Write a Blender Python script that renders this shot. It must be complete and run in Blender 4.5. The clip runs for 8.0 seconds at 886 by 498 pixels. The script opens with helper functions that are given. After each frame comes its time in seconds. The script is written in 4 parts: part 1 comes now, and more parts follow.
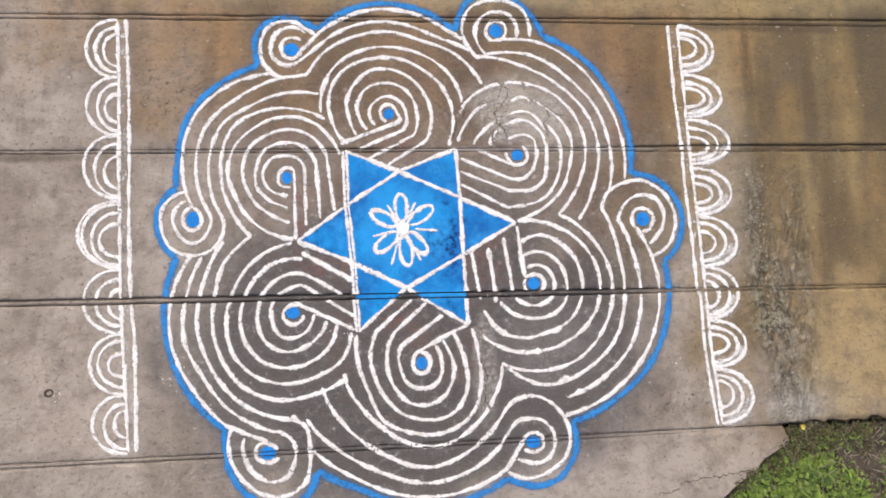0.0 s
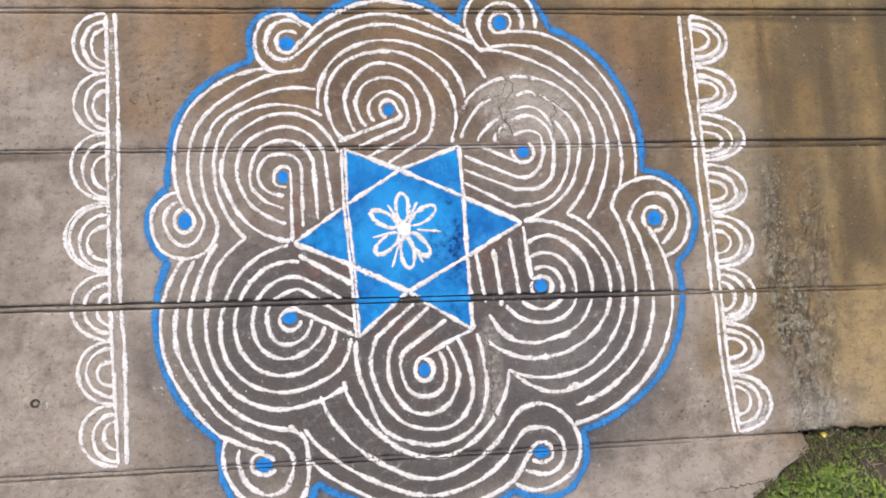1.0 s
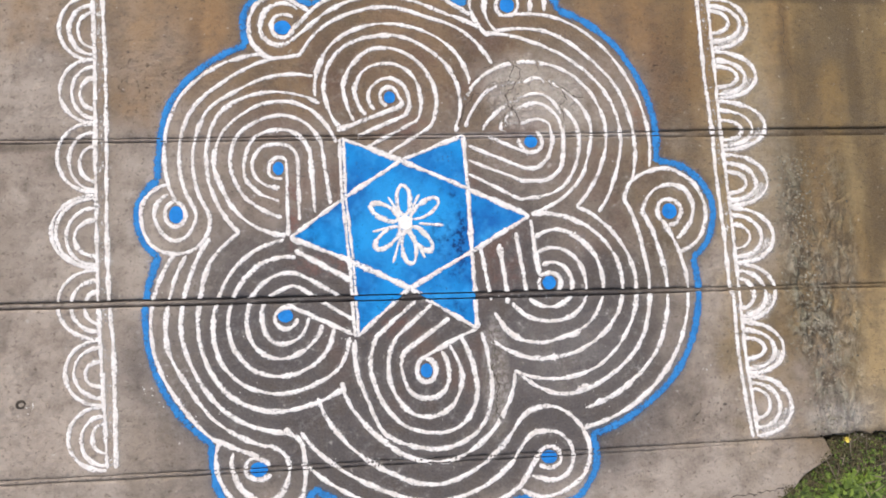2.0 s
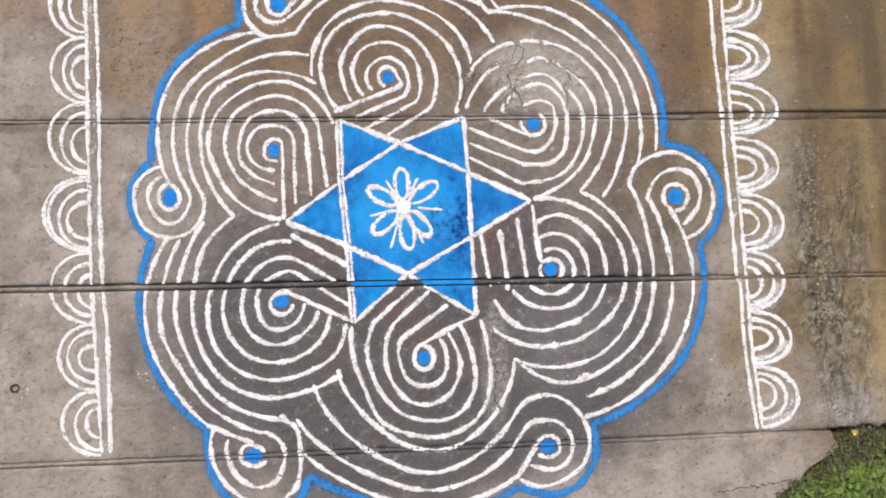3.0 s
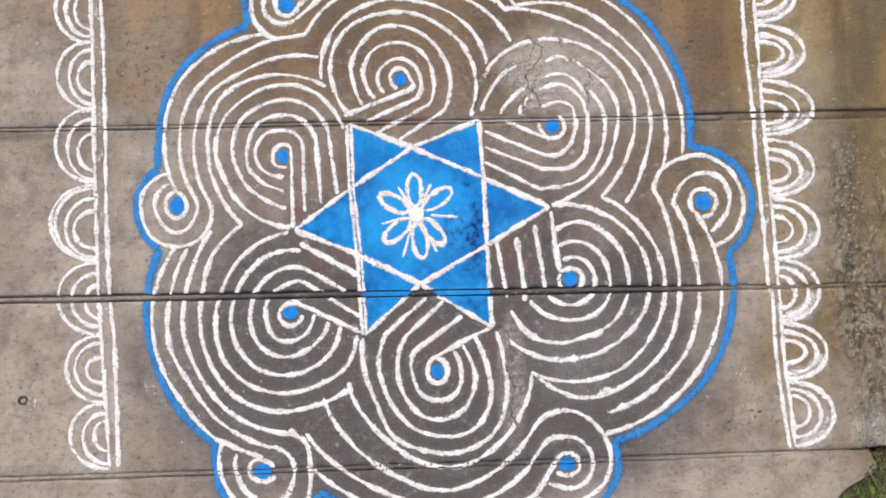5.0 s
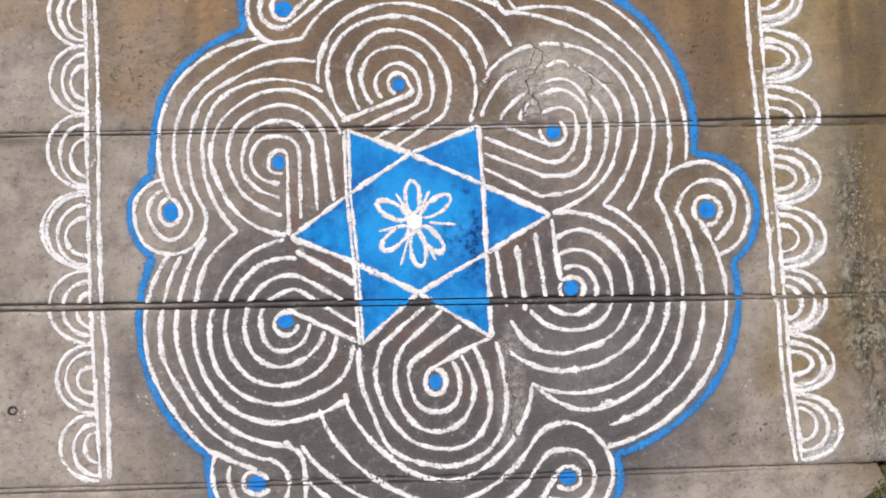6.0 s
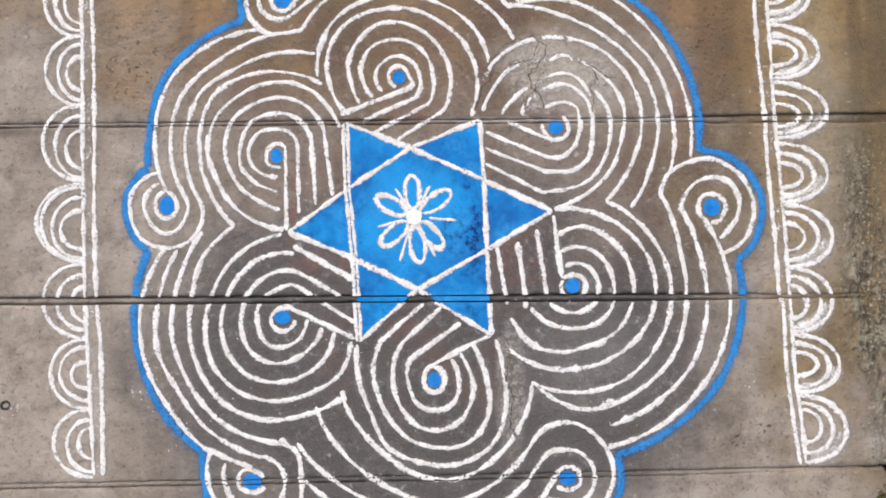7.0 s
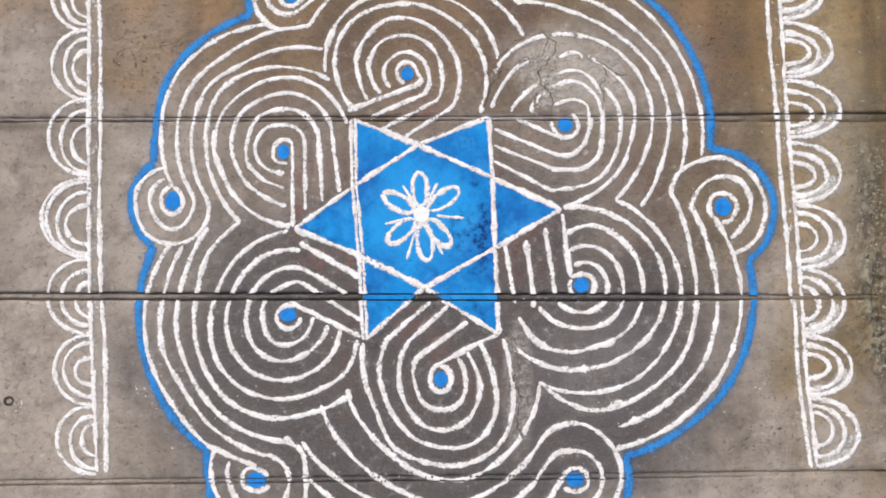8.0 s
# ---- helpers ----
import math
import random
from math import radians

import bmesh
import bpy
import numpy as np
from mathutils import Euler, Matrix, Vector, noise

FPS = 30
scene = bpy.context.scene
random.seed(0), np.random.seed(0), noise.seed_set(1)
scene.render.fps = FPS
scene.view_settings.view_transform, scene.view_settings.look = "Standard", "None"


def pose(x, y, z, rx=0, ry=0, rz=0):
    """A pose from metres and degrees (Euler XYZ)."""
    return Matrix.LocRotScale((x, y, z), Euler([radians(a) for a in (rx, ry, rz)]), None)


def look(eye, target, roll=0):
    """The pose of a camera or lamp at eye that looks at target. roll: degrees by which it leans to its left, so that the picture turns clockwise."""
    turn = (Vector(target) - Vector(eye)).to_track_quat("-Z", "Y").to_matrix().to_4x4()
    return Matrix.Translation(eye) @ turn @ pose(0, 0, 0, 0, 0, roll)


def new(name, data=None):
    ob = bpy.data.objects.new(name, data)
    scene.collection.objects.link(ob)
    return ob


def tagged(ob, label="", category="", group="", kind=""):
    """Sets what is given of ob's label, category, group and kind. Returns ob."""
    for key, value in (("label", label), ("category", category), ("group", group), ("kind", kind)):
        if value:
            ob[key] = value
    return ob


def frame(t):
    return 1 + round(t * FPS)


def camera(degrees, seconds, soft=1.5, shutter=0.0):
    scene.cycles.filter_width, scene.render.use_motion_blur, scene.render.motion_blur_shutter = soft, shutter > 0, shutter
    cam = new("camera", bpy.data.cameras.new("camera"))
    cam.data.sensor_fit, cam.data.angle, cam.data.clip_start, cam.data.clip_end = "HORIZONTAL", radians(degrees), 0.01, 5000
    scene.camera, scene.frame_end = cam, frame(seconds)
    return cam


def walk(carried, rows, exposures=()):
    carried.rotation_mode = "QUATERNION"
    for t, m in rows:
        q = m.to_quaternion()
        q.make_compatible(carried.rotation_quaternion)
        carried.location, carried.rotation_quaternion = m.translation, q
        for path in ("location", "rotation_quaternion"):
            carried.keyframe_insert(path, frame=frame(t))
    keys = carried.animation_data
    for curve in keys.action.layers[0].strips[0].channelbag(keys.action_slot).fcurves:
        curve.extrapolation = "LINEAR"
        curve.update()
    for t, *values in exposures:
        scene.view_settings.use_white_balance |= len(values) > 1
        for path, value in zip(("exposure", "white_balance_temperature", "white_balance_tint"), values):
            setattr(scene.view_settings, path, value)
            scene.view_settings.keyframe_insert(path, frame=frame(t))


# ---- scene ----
cam = camera(66.0, 8.0, soft=1.75)
ROWS = [
    (0.0, -0.0547, -0.2151, 1.3627, 7.29, -5.47, -1.58),
    (0.5, -0.0500, -0.2114, 1.3354, 7.30, -5.32, -1.78),
    (1.0, -0.0483, -0.2044, 1.3060, 7.29, -5.14, -1.85),
    (2.5, -0.0171, -0.1795, 1.2275, 5.46, -3.89, -1.54),
    (3.0, -0.0055, -0.1714, 1.2209, 4.49, -3.43, -1.20),
    (3.5, -0.0007, -0.1546, 1.2124, 3.86, -2.73, -1.07),
    (4.0, 0.0084, -0.1440, 1.2030, 3.50, -1.97, -1.10),
    (4.5, 0.0150, -0.1408, 1.1897, 3.54, -1.44, -1.13),
    (6.0, 0.0267, -0.1311, 1.1542, 4.17, -0.98, -0.96),
    (6.5, 0.0272, -0.1292, 1.1448, 4.02, -1.10, -0.78),
    (7.0, 0.0316, -0.1326, 1.1362, 3.97, -0.80, -0.49),
    (7.5, 0.0289, -0.1342, 1.1262, 3.97, -0.62, -0.21),
    (8.0, 0.0259, -0.1373, 1.1246, 4.07, -0.50, -0.03),
]
walk(cam, [(t, pose(x, y, z, rx, ry, rz)) for t, x, y, z, rx, ry, rz in ROWS], exposures=[(0.0, 0.15, 6480, 8), (2.5, 0.12, 6440, 7), (6.0, 0.09, 6400, 6), (8.0, 0.06, 6380, 6)])

# ---- light: bright overcast morning, soft sun from the upper left ----
world = bpy.data.worlds.new("world")
scene.world = world
world.use_nodes = True
wn = world.node_tree
sky = wn.nodes.new("ShaderNodeTexSky")
sky.sky_type, sky.sun_disc = "NISHITA", False
sky.sun_elevation, sky.sun_rotation = radians(52), radians(-35)
sky.air_density, sky.dust_density = 1.0, 6.0
wn.nodes["Background"].inputs["Strength"].default_value = 0.14
wn.links.new(sky.outputs[0], wn.nodes["Background"].inputs["Color"])
sun = new("sun", bpy.data.lights.new("sun", "SUN"))
sun.data.energy, sun.data.angle, sun.data.color = 1.5, radians(14), (1.0, 0.985, 0.955)
sun.matrix_world = look((-2.0, 2.9, 4.5), (0, 0, 0))


# ---- materials ----
def material(name):
    m = bpy.data.materials.new(name)
    m.use_nodes = True
    m.node_tree.nodes.clear()
    return m, m.node_tree


def node(nt, kind, ins=None, operation="", feature="", attribute_name="", interpolation_type=""):
    n = nt.nodes.new(kind)
    if operation:
        n.operation = operation
    if feature:
        n.feature = feature
    if attribute_name:
        n.attribute_name = attribute_name
    if interpolation_type:
        n.interpolation_type = interpolation_type
    for key, value in (ins or {}).items():
        if isinstance(value, bpy.types.NodeSocket):
            nt.links.new(value, n.inputs[key])
        else:
            n.inputs[key].default_value = value
    return n


def noisy(nt, vec, scale, detail=4.0, rough=0.6, low=0.35, high=0.65, out_low=0.0, out_high=1.0, distort=0.0):
    n = node(nt, "ShaderNodeTexNoise", {"Vector": vec, "Scale": scale, "Detail": detail, "Roughness": rough, "Distortion": distort})
    r = node(nt, "ShaderNodeMapRange", {"Value": n.outputs[0], "From Min": low, "From Max": high, "To Min": out_low, "To Max": out_high})
    return r.outputs[0]


def math_node(nt, op, a, b=0.0, clamp=False):
    n = nt.nodes.new("ShaderNodeMath")
    n.operation, n.use_clamp = op, clamp
    for socket, value in zip(n.inputs, (a, b)):
        if isinstance(value, bpy.types.NodeSocket):
            nt.links.new(value, socket)
        else:
            socket.default_value = value
    return n.outputs[0]


def mixed(nt, fac, a, b, blend="MIX"):
    n = nt.nodes.new("ShaderNodeMix")
    n.data_type, n.blend_type = "RGBA", blend
    for socket, value in ((n.inputs[0], fac), (n.inputs[6], a), (n.inputs[7], b)):
        if isinstance(value, bpy.types.NodeSocket):
            nt.links.new(value, socket)
        else:
            socket.default_value = (*value, 1.0) if isinstance(value, tuple) else value
    return n.outputs[2]


def spot(nt, vec, x, y, rx, ry, soft=0.5, wobble=None):
    """1 inside an uneven oval stain round (x, y), 0 outside."""
    m = node(nt, "ShaderNodeMapping", {"Vector": vec, "Location": (-x / rx, -y / ry, 0.0), "Scale": (1 / rx, 1 / ry, 0.0)})
    d = node(nt, "ShaderNodeVectorMath", {0: m.outputs[0]}, operation="LENGTH").outputs["Value"]
    if wobble is not None:
        d = math_node(nt, "ADD", d, wobble)
    return node(nt, "ShaderNodeMapRange", {"Value": d, "From Min": 1.0 + soft / 2, "From Max": 1.0 - soft / 2}, interpolation_type="SMOOTHSTEP").outputs[0]


def concrete(name, dirt=0.0):
    m, nt = material(name)
    vec = node(nt, "ShaderNodeTexCoord").outputs["Object"]
    tone = node(nt, "ShaderNodeObjectInfo").outputs["Random"]
    wobble = noisy(nt, vec, 5.0, 4, 0.6, 0.3, 0.7, -0.35, 0.35)
    half = math_node(nt, "MULTIPLY", wobble, 0.5)
    streaks = node(nt, "ShaderNodeMapping", {"Vector": vec, "Scale": (9.0, 1.6, 1.0)}).outputs[0]
    dark = (0.085, 0.066, 0.054)
    c = mixed(nt, noisy(nt, vec, 3.2, 6, 0.65, 0.38, 0.62), (0.40, 0.34, 0.295), (0.265, 0.215, 0.18))
    c = mixed(nt, noisy(nt, vec, 9.0, 4, 0.6, 0.47, 0.68, 0.0, 0.65), c, (0.46, 0.39, 0.335))
    # brown earth stains over the upper and outer slabs
    east = spot(nt, vec, 1.22, 0.30, 0.72, 0.78, 0.8, wobble)
    north = spot(nt, vec, 0.10, 0.46, 0.72, 0.27, 0.7, wobble)
    c = mixed(nt, math_node(nt, "MULTIPLY", east, 0.94), c, (0.158, 0.110, 0.056))
    c = mixed(nt, math_node(nt, "MULTIPLY", north, 0.85), c, (0.25, 0.152, 0.075))
    earth = math_node(nt, "MAXIMUM", east, north)
    run = noisy(nt, streaks, 1.0, 4, 0.6, 0.44, 0.60)
    c = mixed(nt, math_node(nt, "MULTIPLY", run, math_node(nt, "MULTIPLY", earth, 0.6)), c, (0.32, 0.20, 0.095))
    wash = node(nt, "ShaderNodeMapping", {"Vector": vec, "Scale": (7.0, 0.9, 1.0), "Location": (3.0, 5.0, 0.0)}).outputs[0]
    band = noisy(nt, wash, 1.0, 3, 0.5, 0.46, 0.60)
    c = mixed(nt, math_node(nt, "MULTIPLY", band, math_node(nt, "ADD", 0.35, math_node(nt, "MULTIPLY", earth, 0.5))), c, (0.105, 0.075, 0.043))
    pale = node(nt, "ShaderNodeMapping", {"Vector": vec, "Scale": (5.5, 1.2, 1.0), "Location": (9.0, 1.0, 0.0)}).outputs[0]
    c = mixed(nt, math_node(nt, "MULTIPLY", noisy(nt, pale, 1.0, 4, 0.6, 0.5, 0.64), math_node(nt, "MULTIPLY", east, 0.7)), c, (0.34, 0.255, 0.145))
    # single stains: place, size, strength and colour
    brown_stains = (
        (0.48, 0.33, 0.12, 0.14, 0.65, (0.17, 0.105, 0.062)), (-0.42, 0.35, 0.14, 0.12, 0.6, (0.24, 0.155, 0.09)),
        (0.86, 0.30, 0.07, 0.16, 0.6, (0.115, 0.085, 0.052)), (1.12, 0.38, 0.12, 0.35, 0.75, (0.085, 0.066, 0.04)),
        (0.97, -0.28, 0.16, 0.13, 0.75, (0.33, 0.225, 0.13)),
        (0.10, 0.515, 1.30, 0.040, 0.6, (0.36, 0.29, 0.185)),
    )
    other_stains = (
        (0.95, 0.443, 0.42, 0.013, 0.75, (0.07, 0.05, 0.035)), (1.05, 0.167, 0.50, 0.011, 0.85, (0.075, 0.052, 0.032)),
        (-0.74, 0.148, 0.12, 0.010, 0.7, (0.09, 0.07, 0.05)), (-0.62, -0.30, 0.20, 0.14, 0.4, (0.42, 0.35, 0.30)),
        (0.45, -0.50, 0.32, 0.07, 0.6, (0.47, 0.40, 0.35)),
        (0.86, -0.37, 0.09, 0.05, 0.6, (0.37, 0.33, 0.29)),
        (0.30, 0.40, 0.10, 0.05, 0.5, (0.27, 0.18, 0.11)),
    )
    # water runs down the slabs
    runs = (
        (0.760, 0.33, 0.012, 0.10, 0.56, (0.072, 0.046, 0.022)), (0.797, 0.31, 0.020, 0.12, 0.45, (0.085, 0.058, 0.03)),
        (0.898, 0.28, 0.014, 0.14, 0.52, (0.075, 0.05, 0.024)), (0.497, 0.25, 0.022, 0.13, 0.45, (0.13, 0.068, 0.036)),
        (0.727, 0.30, 0.016, 0.12, 0.45, (0.27, 0.17, 0.075)), (0.850, 0.22, 0.024, 0.10, 0.45, (0.29, 0.19, 0.08)),
        (0.990, 0.30, 0.030, 0.16, 0.45, (0.30, 0.20, 0.085)), (0.875, -0.12, 0.016, 0.12, 0.45, (0.32, 0.21, 0.095)),
        (-0.480, 0.36, 0.045, 0.05, 0.45, (0.31, 0.19, 0.085)), (-0.352, 0.37, 0.030, 0.07, 0.49, (0.31, 0.175, 0.075)),
        (-0.385, 0.33, 0.016, 0.06, 0.45, (0.13, 0.078, 0.045)),
        (0.370, 0.40, 0.030, 0.05, 0.45, (0.32, 0.19, 0.085)), (0.465, 0.37, 0.025, 0.07, 0.45, (0.30, 0.175, 0.075)),
        (0.575, 0.28, 0.018, 0.12, 0.38, (0.26, 0.165, 0.08)),
        (0.95, -0.27, 0.13, 0.13, 0.7, (0.40, 0.30, 0.17)), (0.98, -0.417, 0.28, 0.013, 0.75, (0.13, 0.092, 0.055)),
    )
    # old red powder trodden into the ground
    old_red = (
        (-0.205, 0.04, 0.014, 0.07, 0.75, (0.21, 0.062, 0.05)), (-0.15, -0.075, 0.05, 0.018, 0.6, (0.20, 0.075, 0.06)),
        (-0.02, -0.18, 0.05, 0.025, 0.6, (0.17, 0.065, 0.055)),
        (0.18, -0.08, 0.04, 0.05, 0.5, (0.15, 0.06, 0.05)), (0.458, 0.22, 0.022, 0.06, 0.55, (0.24, 0.10, 0.06)),
        (0.0, 0.18, 0.05, 0.02, 0.6, (0.20, 0.08, 0.06)),
    )
    for x, y, rx, ry, much, tint in brown_stains + other_stains + runs:
        c = mixed(nt, math_node(nt, "MULTIPLY", spot(nt, vec, x, y, rx, ry, 0.9, wobble if ry > 0.02 else half), much), c, tint)
    # damp, scrubbed ground where the drawing was laid
    upper = spot(nt, vec, 0.11, 0.15, 0.42, 0.26, 0.6, half)
    lower = spot(nt, vec, 0.04, -0.235, 0.475, 0.30, 0.5, half)
    c = mixed(nt, math_node(nt, "MULTIPLY", upper, 0.48), c, (0.115, 0.080, 0.060))
    c = mixed(nt, math_node(nt, "MULTIPLY", lower, 0.92), c, (0.053, 0.049, 0.057))
    ruddy = math_node(nt, "MULTIPLY", noisy(nt, vec, 9.0, 4, 0.6, 0.46, 0.62), math_node(nt, "MAXIMUM", upper, spot(nt, vec, 0.0, -0.22, 0.16, 0.12, 0.7, half)))
    c = mixed(nt, math_node(nt, "MULTIPLY", ruddy, 0.7), c, (0.125, 0.068, 0.052))
    crumbly = noisy(nt, vec, 45.0, 4, 0.7, 0.42, 0.62)
    for x, y, rx, ry, much, tint in old_red:
        c = mixed(nt, math_node(nt, "MULTIPLY", math_node(nt, "MULTIPLY", spot(nt, vec, x, y, rx, ry, 1.0, wobble), crumbly), much), c, tint)
    slant = node(nt, "ShaderNodeMapping", {"Vector": vec, "Rotation": (0.0, 0.0, 0.35), "Scale": (1.0, 0.55, 1.0)}).outputs[0]
    # worn strip of open aggregate: shading painted in, pale lichen-grey lumps over dark hollows
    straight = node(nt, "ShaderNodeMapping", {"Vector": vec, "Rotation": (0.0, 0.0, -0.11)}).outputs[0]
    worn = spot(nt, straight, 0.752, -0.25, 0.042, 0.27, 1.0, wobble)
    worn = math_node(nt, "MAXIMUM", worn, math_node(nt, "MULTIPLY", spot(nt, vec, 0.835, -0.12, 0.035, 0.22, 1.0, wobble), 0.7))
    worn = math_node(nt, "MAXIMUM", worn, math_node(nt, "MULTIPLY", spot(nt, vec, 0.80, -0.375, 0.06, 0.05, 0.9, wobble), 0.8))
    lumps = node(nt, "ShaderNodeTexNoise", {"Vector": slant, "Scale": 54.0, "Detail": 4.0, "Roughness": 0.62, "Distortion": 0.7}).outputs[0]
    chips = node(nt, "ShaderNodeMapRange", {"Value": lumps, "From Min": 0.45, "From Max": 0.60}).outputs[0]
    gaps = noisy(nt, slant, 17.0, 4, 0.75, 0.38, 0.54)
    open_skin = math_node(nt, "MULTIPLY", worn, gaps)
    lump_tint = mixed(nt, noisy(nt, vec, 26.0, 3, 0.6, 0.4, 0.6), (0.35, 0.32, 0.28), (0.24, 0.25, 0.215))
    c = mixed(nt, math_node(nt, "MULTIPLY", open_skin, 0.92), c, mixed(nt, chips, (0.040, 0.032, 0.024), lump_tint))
    # fine cracks in the flaked spots
    bent = node(nt, "ShaderNodeTexNoise", {"Vector": vec, "Scale": 30.0, "Detail": 3.0})
    bend = node(nt, "ShaderNodeVectorMath", {0: bent.outputs["Color"], "Scale": 0.05}, operation="SCALE").outputs[0]
    vec2 = node(nt, "ShaderNodeVectorMath", {0: vec, 1: bend}, operation="ADD").outputs[0]
    web = node(nt, "ShaderNodeTexVoronoi", {"Vector": vec2, "Scale": 52.0}, feature="DISTANCE_TO_EDGE").outputs["Distance"]
    web = node(nt, "ShaderNodeMapRange", {"Value": web, "From Min": 0.12, "From Max": 0.01}).outputs[0]
    flaked = math_node(nt, "MAXIMUM", spot(nt, vec, 0.215, 0.242, 0.055, 0.065, 0.6, half), spot(nt, vec, 0.158, -0.285, 0.022, 0.095, 0.8, half))
    flaked = math_node(nt, "MAXIMUM", flaked, spot(nt, vec, 0.315, 0.235, 0.03, 0.05, 0.8, half))
    c = mixed(nt, math_node(nt, "MULTIPLY", flaked, 0.6), c, mixed(nt, noisy(nt, vec, 70.0, 4, 0.75, 0.4, 0.6), (0.20, 0.17, 0.15), (0.56, 0.52, 0.50)))
    web = math_node(nt, "MULTIPLY", web, flaked)
    c = mixed(nt, math_node(nt, "MULTIPLY", web, 0.5), c, (0.06, 0.05, 0.043))
    # blotches, grains, pits, crumbs of chalk
    c = mixed(nt, noisy(nt, vec, 22.0, 5, 0.7, 0.46, 0.70, 0.0, 0.6), c, dark)
    c = mixed(nt, noisy(nt, vec, 330.0, 3, 0.6, 0.35, 0.7, 0.0, 0.16), c, (0.42, 0.36, 0.30))
    c = mixed(nt, noisy(nt, vec, 105.0, 4, 0.75, 0.555, 0.69, 0.0, 0.75), c, dark)
    c = mixed(nt, noisy(nt, vec, 60.0, 2, 0.5, 0.69, 0.75, 0.0, 0.4), c, (0.5, 0.46, 0.42))
    # films of chalk dust wiped over the ground
    for x, y, rx, ry, much in ((0.26, 0.24, 0.07, 0.065, 0.48), (0.19, 0.27, 0.06, 0.04, 0.34), (0.36, 0.25, 0.10, 0.10, 0.36), (0.27, 0.164, 0.24, 0.006, 0.6),  (0.30, -0.24, 0.10, 0.08, 0.15),
                               (0.70, 0.15, 0.05, 0.20, 0.25), (0.79, -0.385, 0.06, 0.03, 0.4)):
        film = math_node(nt, "MULTIPLY", spot(nt, vec, x, y, rx, ry, 1.1, wobble), noisy(nt, vec, 34.0, 5, 0.7, 0.34, 0.62, 0.35, 1.0))
        c = mixed(nt, math_node(nt, "MULTIPLY", film, much), c, (0.54, 0.50, 0.485))
    # air holes in the skin
    cells = node(nt, "ShaderNodeTexVoronoi", {"Vector": vec2, "Scale": 88.0}).outputs["Distance"]
    holes = node(nt, "ShaderNodeMapRange", {"Value": cells, "From Min": 0.30, "From Max": 0.16}).outputs[0]
    pitted = math_node(nt, "MAXIMUM", spot(nt, vec, -0.47, 0.29, 0.08, 0.07, 0.9, wobble), spot(nt, vec, 0.50, 0.28, 0.04, 0.09, 0.9, wobble))
    pitted = math_node(nt, "MAXIMUM", pitted, spot(nt, vec, 0.55, -0.37, 0.07, 0.04, 0.9, wobble))
    pitted = math_node(nt, "MAXIMUM", pitted, math_node(nt, "MULTIPLY", spot(nt, vec, 0.70, 0.05, 0.30, 0.10, 0.9, wobble), 0.5))
    holes = math_node(nt, "MULTIPLY", holes, math_node(nt, "MULTIPLY", pitted, noisy(nt, vec, 30.0, 3, 0.6, 0.40, 0.55)))
    c = mixed(nt, math_node(nt, "MULTIPLY", holes, 0.6), c, (0.075, 0.052, 0.035))
    near = spot(nt, vec, 0.05, -0.12, 0.62, 0.45, 0.6, wobble)
    dust = math_node(nt, "MULTIPLY", noisy(nt, vec, 60.0, 5, 0.8, 0.50, 0.72), noisy(nt, vec, 13.0, 3, 0.6, 0.44, 0.64))
    c = mixed(nt, math_node(nt, "MULTIPLY", math_node(nt, "MULTIPLY", dust, near), 0.45), c, (0.50, 0.475, 0.47))
    c = mixed(nt, math_node(nt, "MULTIPLY", tone, 0.10), c, dark)
    # a film of yellow-brown earth over the outer slabs
    c = mixed(nt, math_node(nt, "MULTIPLY", east, 0.72), c, (0.96, 0.905, 0.70), "MULTIPLY")
    c = mixed(nt, math_node(nt, "MULTIPLY", north, 0.3), c, (1.0, 0.90, 0.72), "MULTIPLY")
    if dirt:
        c = mixed(nt, dirt, c, (0.045, 0.034, 0.027))
    grain = noisy(nt, vec, 260.0, 5, 0.7, 0.0, 1.0)
    b1 = node(nt, "ShaderNodeBump", {"Height": grain, "Strength": 0.5, "Distance": 0.0018})
    b2 = node(nt, "ShaderNodeBump", {"Height": noisy(nt, vec, 38.0, 4, 0.6, 0.0, 1.0), "Strength": 0.6, "Distance": 0.009, "Normal": b1.outputs[0]})
    b3 = node(nt, "ShaderNodeBump", {"Height": noisy(nt, vec, 95.0, 4, 0.7, 0.0, 1.0), "Strength": 0.6, "Distance": 0.005, "Normal": b2.outputs[0]})
    b4 = node(nt, "ShaderNodeBump", {"Height": math_node(nt, "SUBTRACT", 1.0, web), "Strength": 0.5, "Distance": 0.002, "Normal": b3.outputs[0]})
    b5 = node(nt, "ShaderNodeBump", {"Height": math_node(nt, "MULTIPLY", lumps, open_skin), "Strength": 0.9, "Distance": 0.012, "Normal": b4.outputs[0]})
    b6 = node(nt, "ShaderNodeBump", {"Height": math_node(nt, "SUBTRACT", 1.0, holes), "Strength": 0.8, "Distance": 0.003, "Normal": b5.outputs[0]})
    p = node(nt, "ShaderNodeBsdfPrincipled", {"Base Color": c, "Roughness": noisy(nt, vec, 12.0, 3, 0.6, 0.3, 0.7, 0.72, 0.95), "Specular IOR Level": 0.3, "Normal": b6.outputs[0]})
    o = node(nt, "ShaderNodeOutputMaterial", {"Surface": p.outputs[0]})
    return m


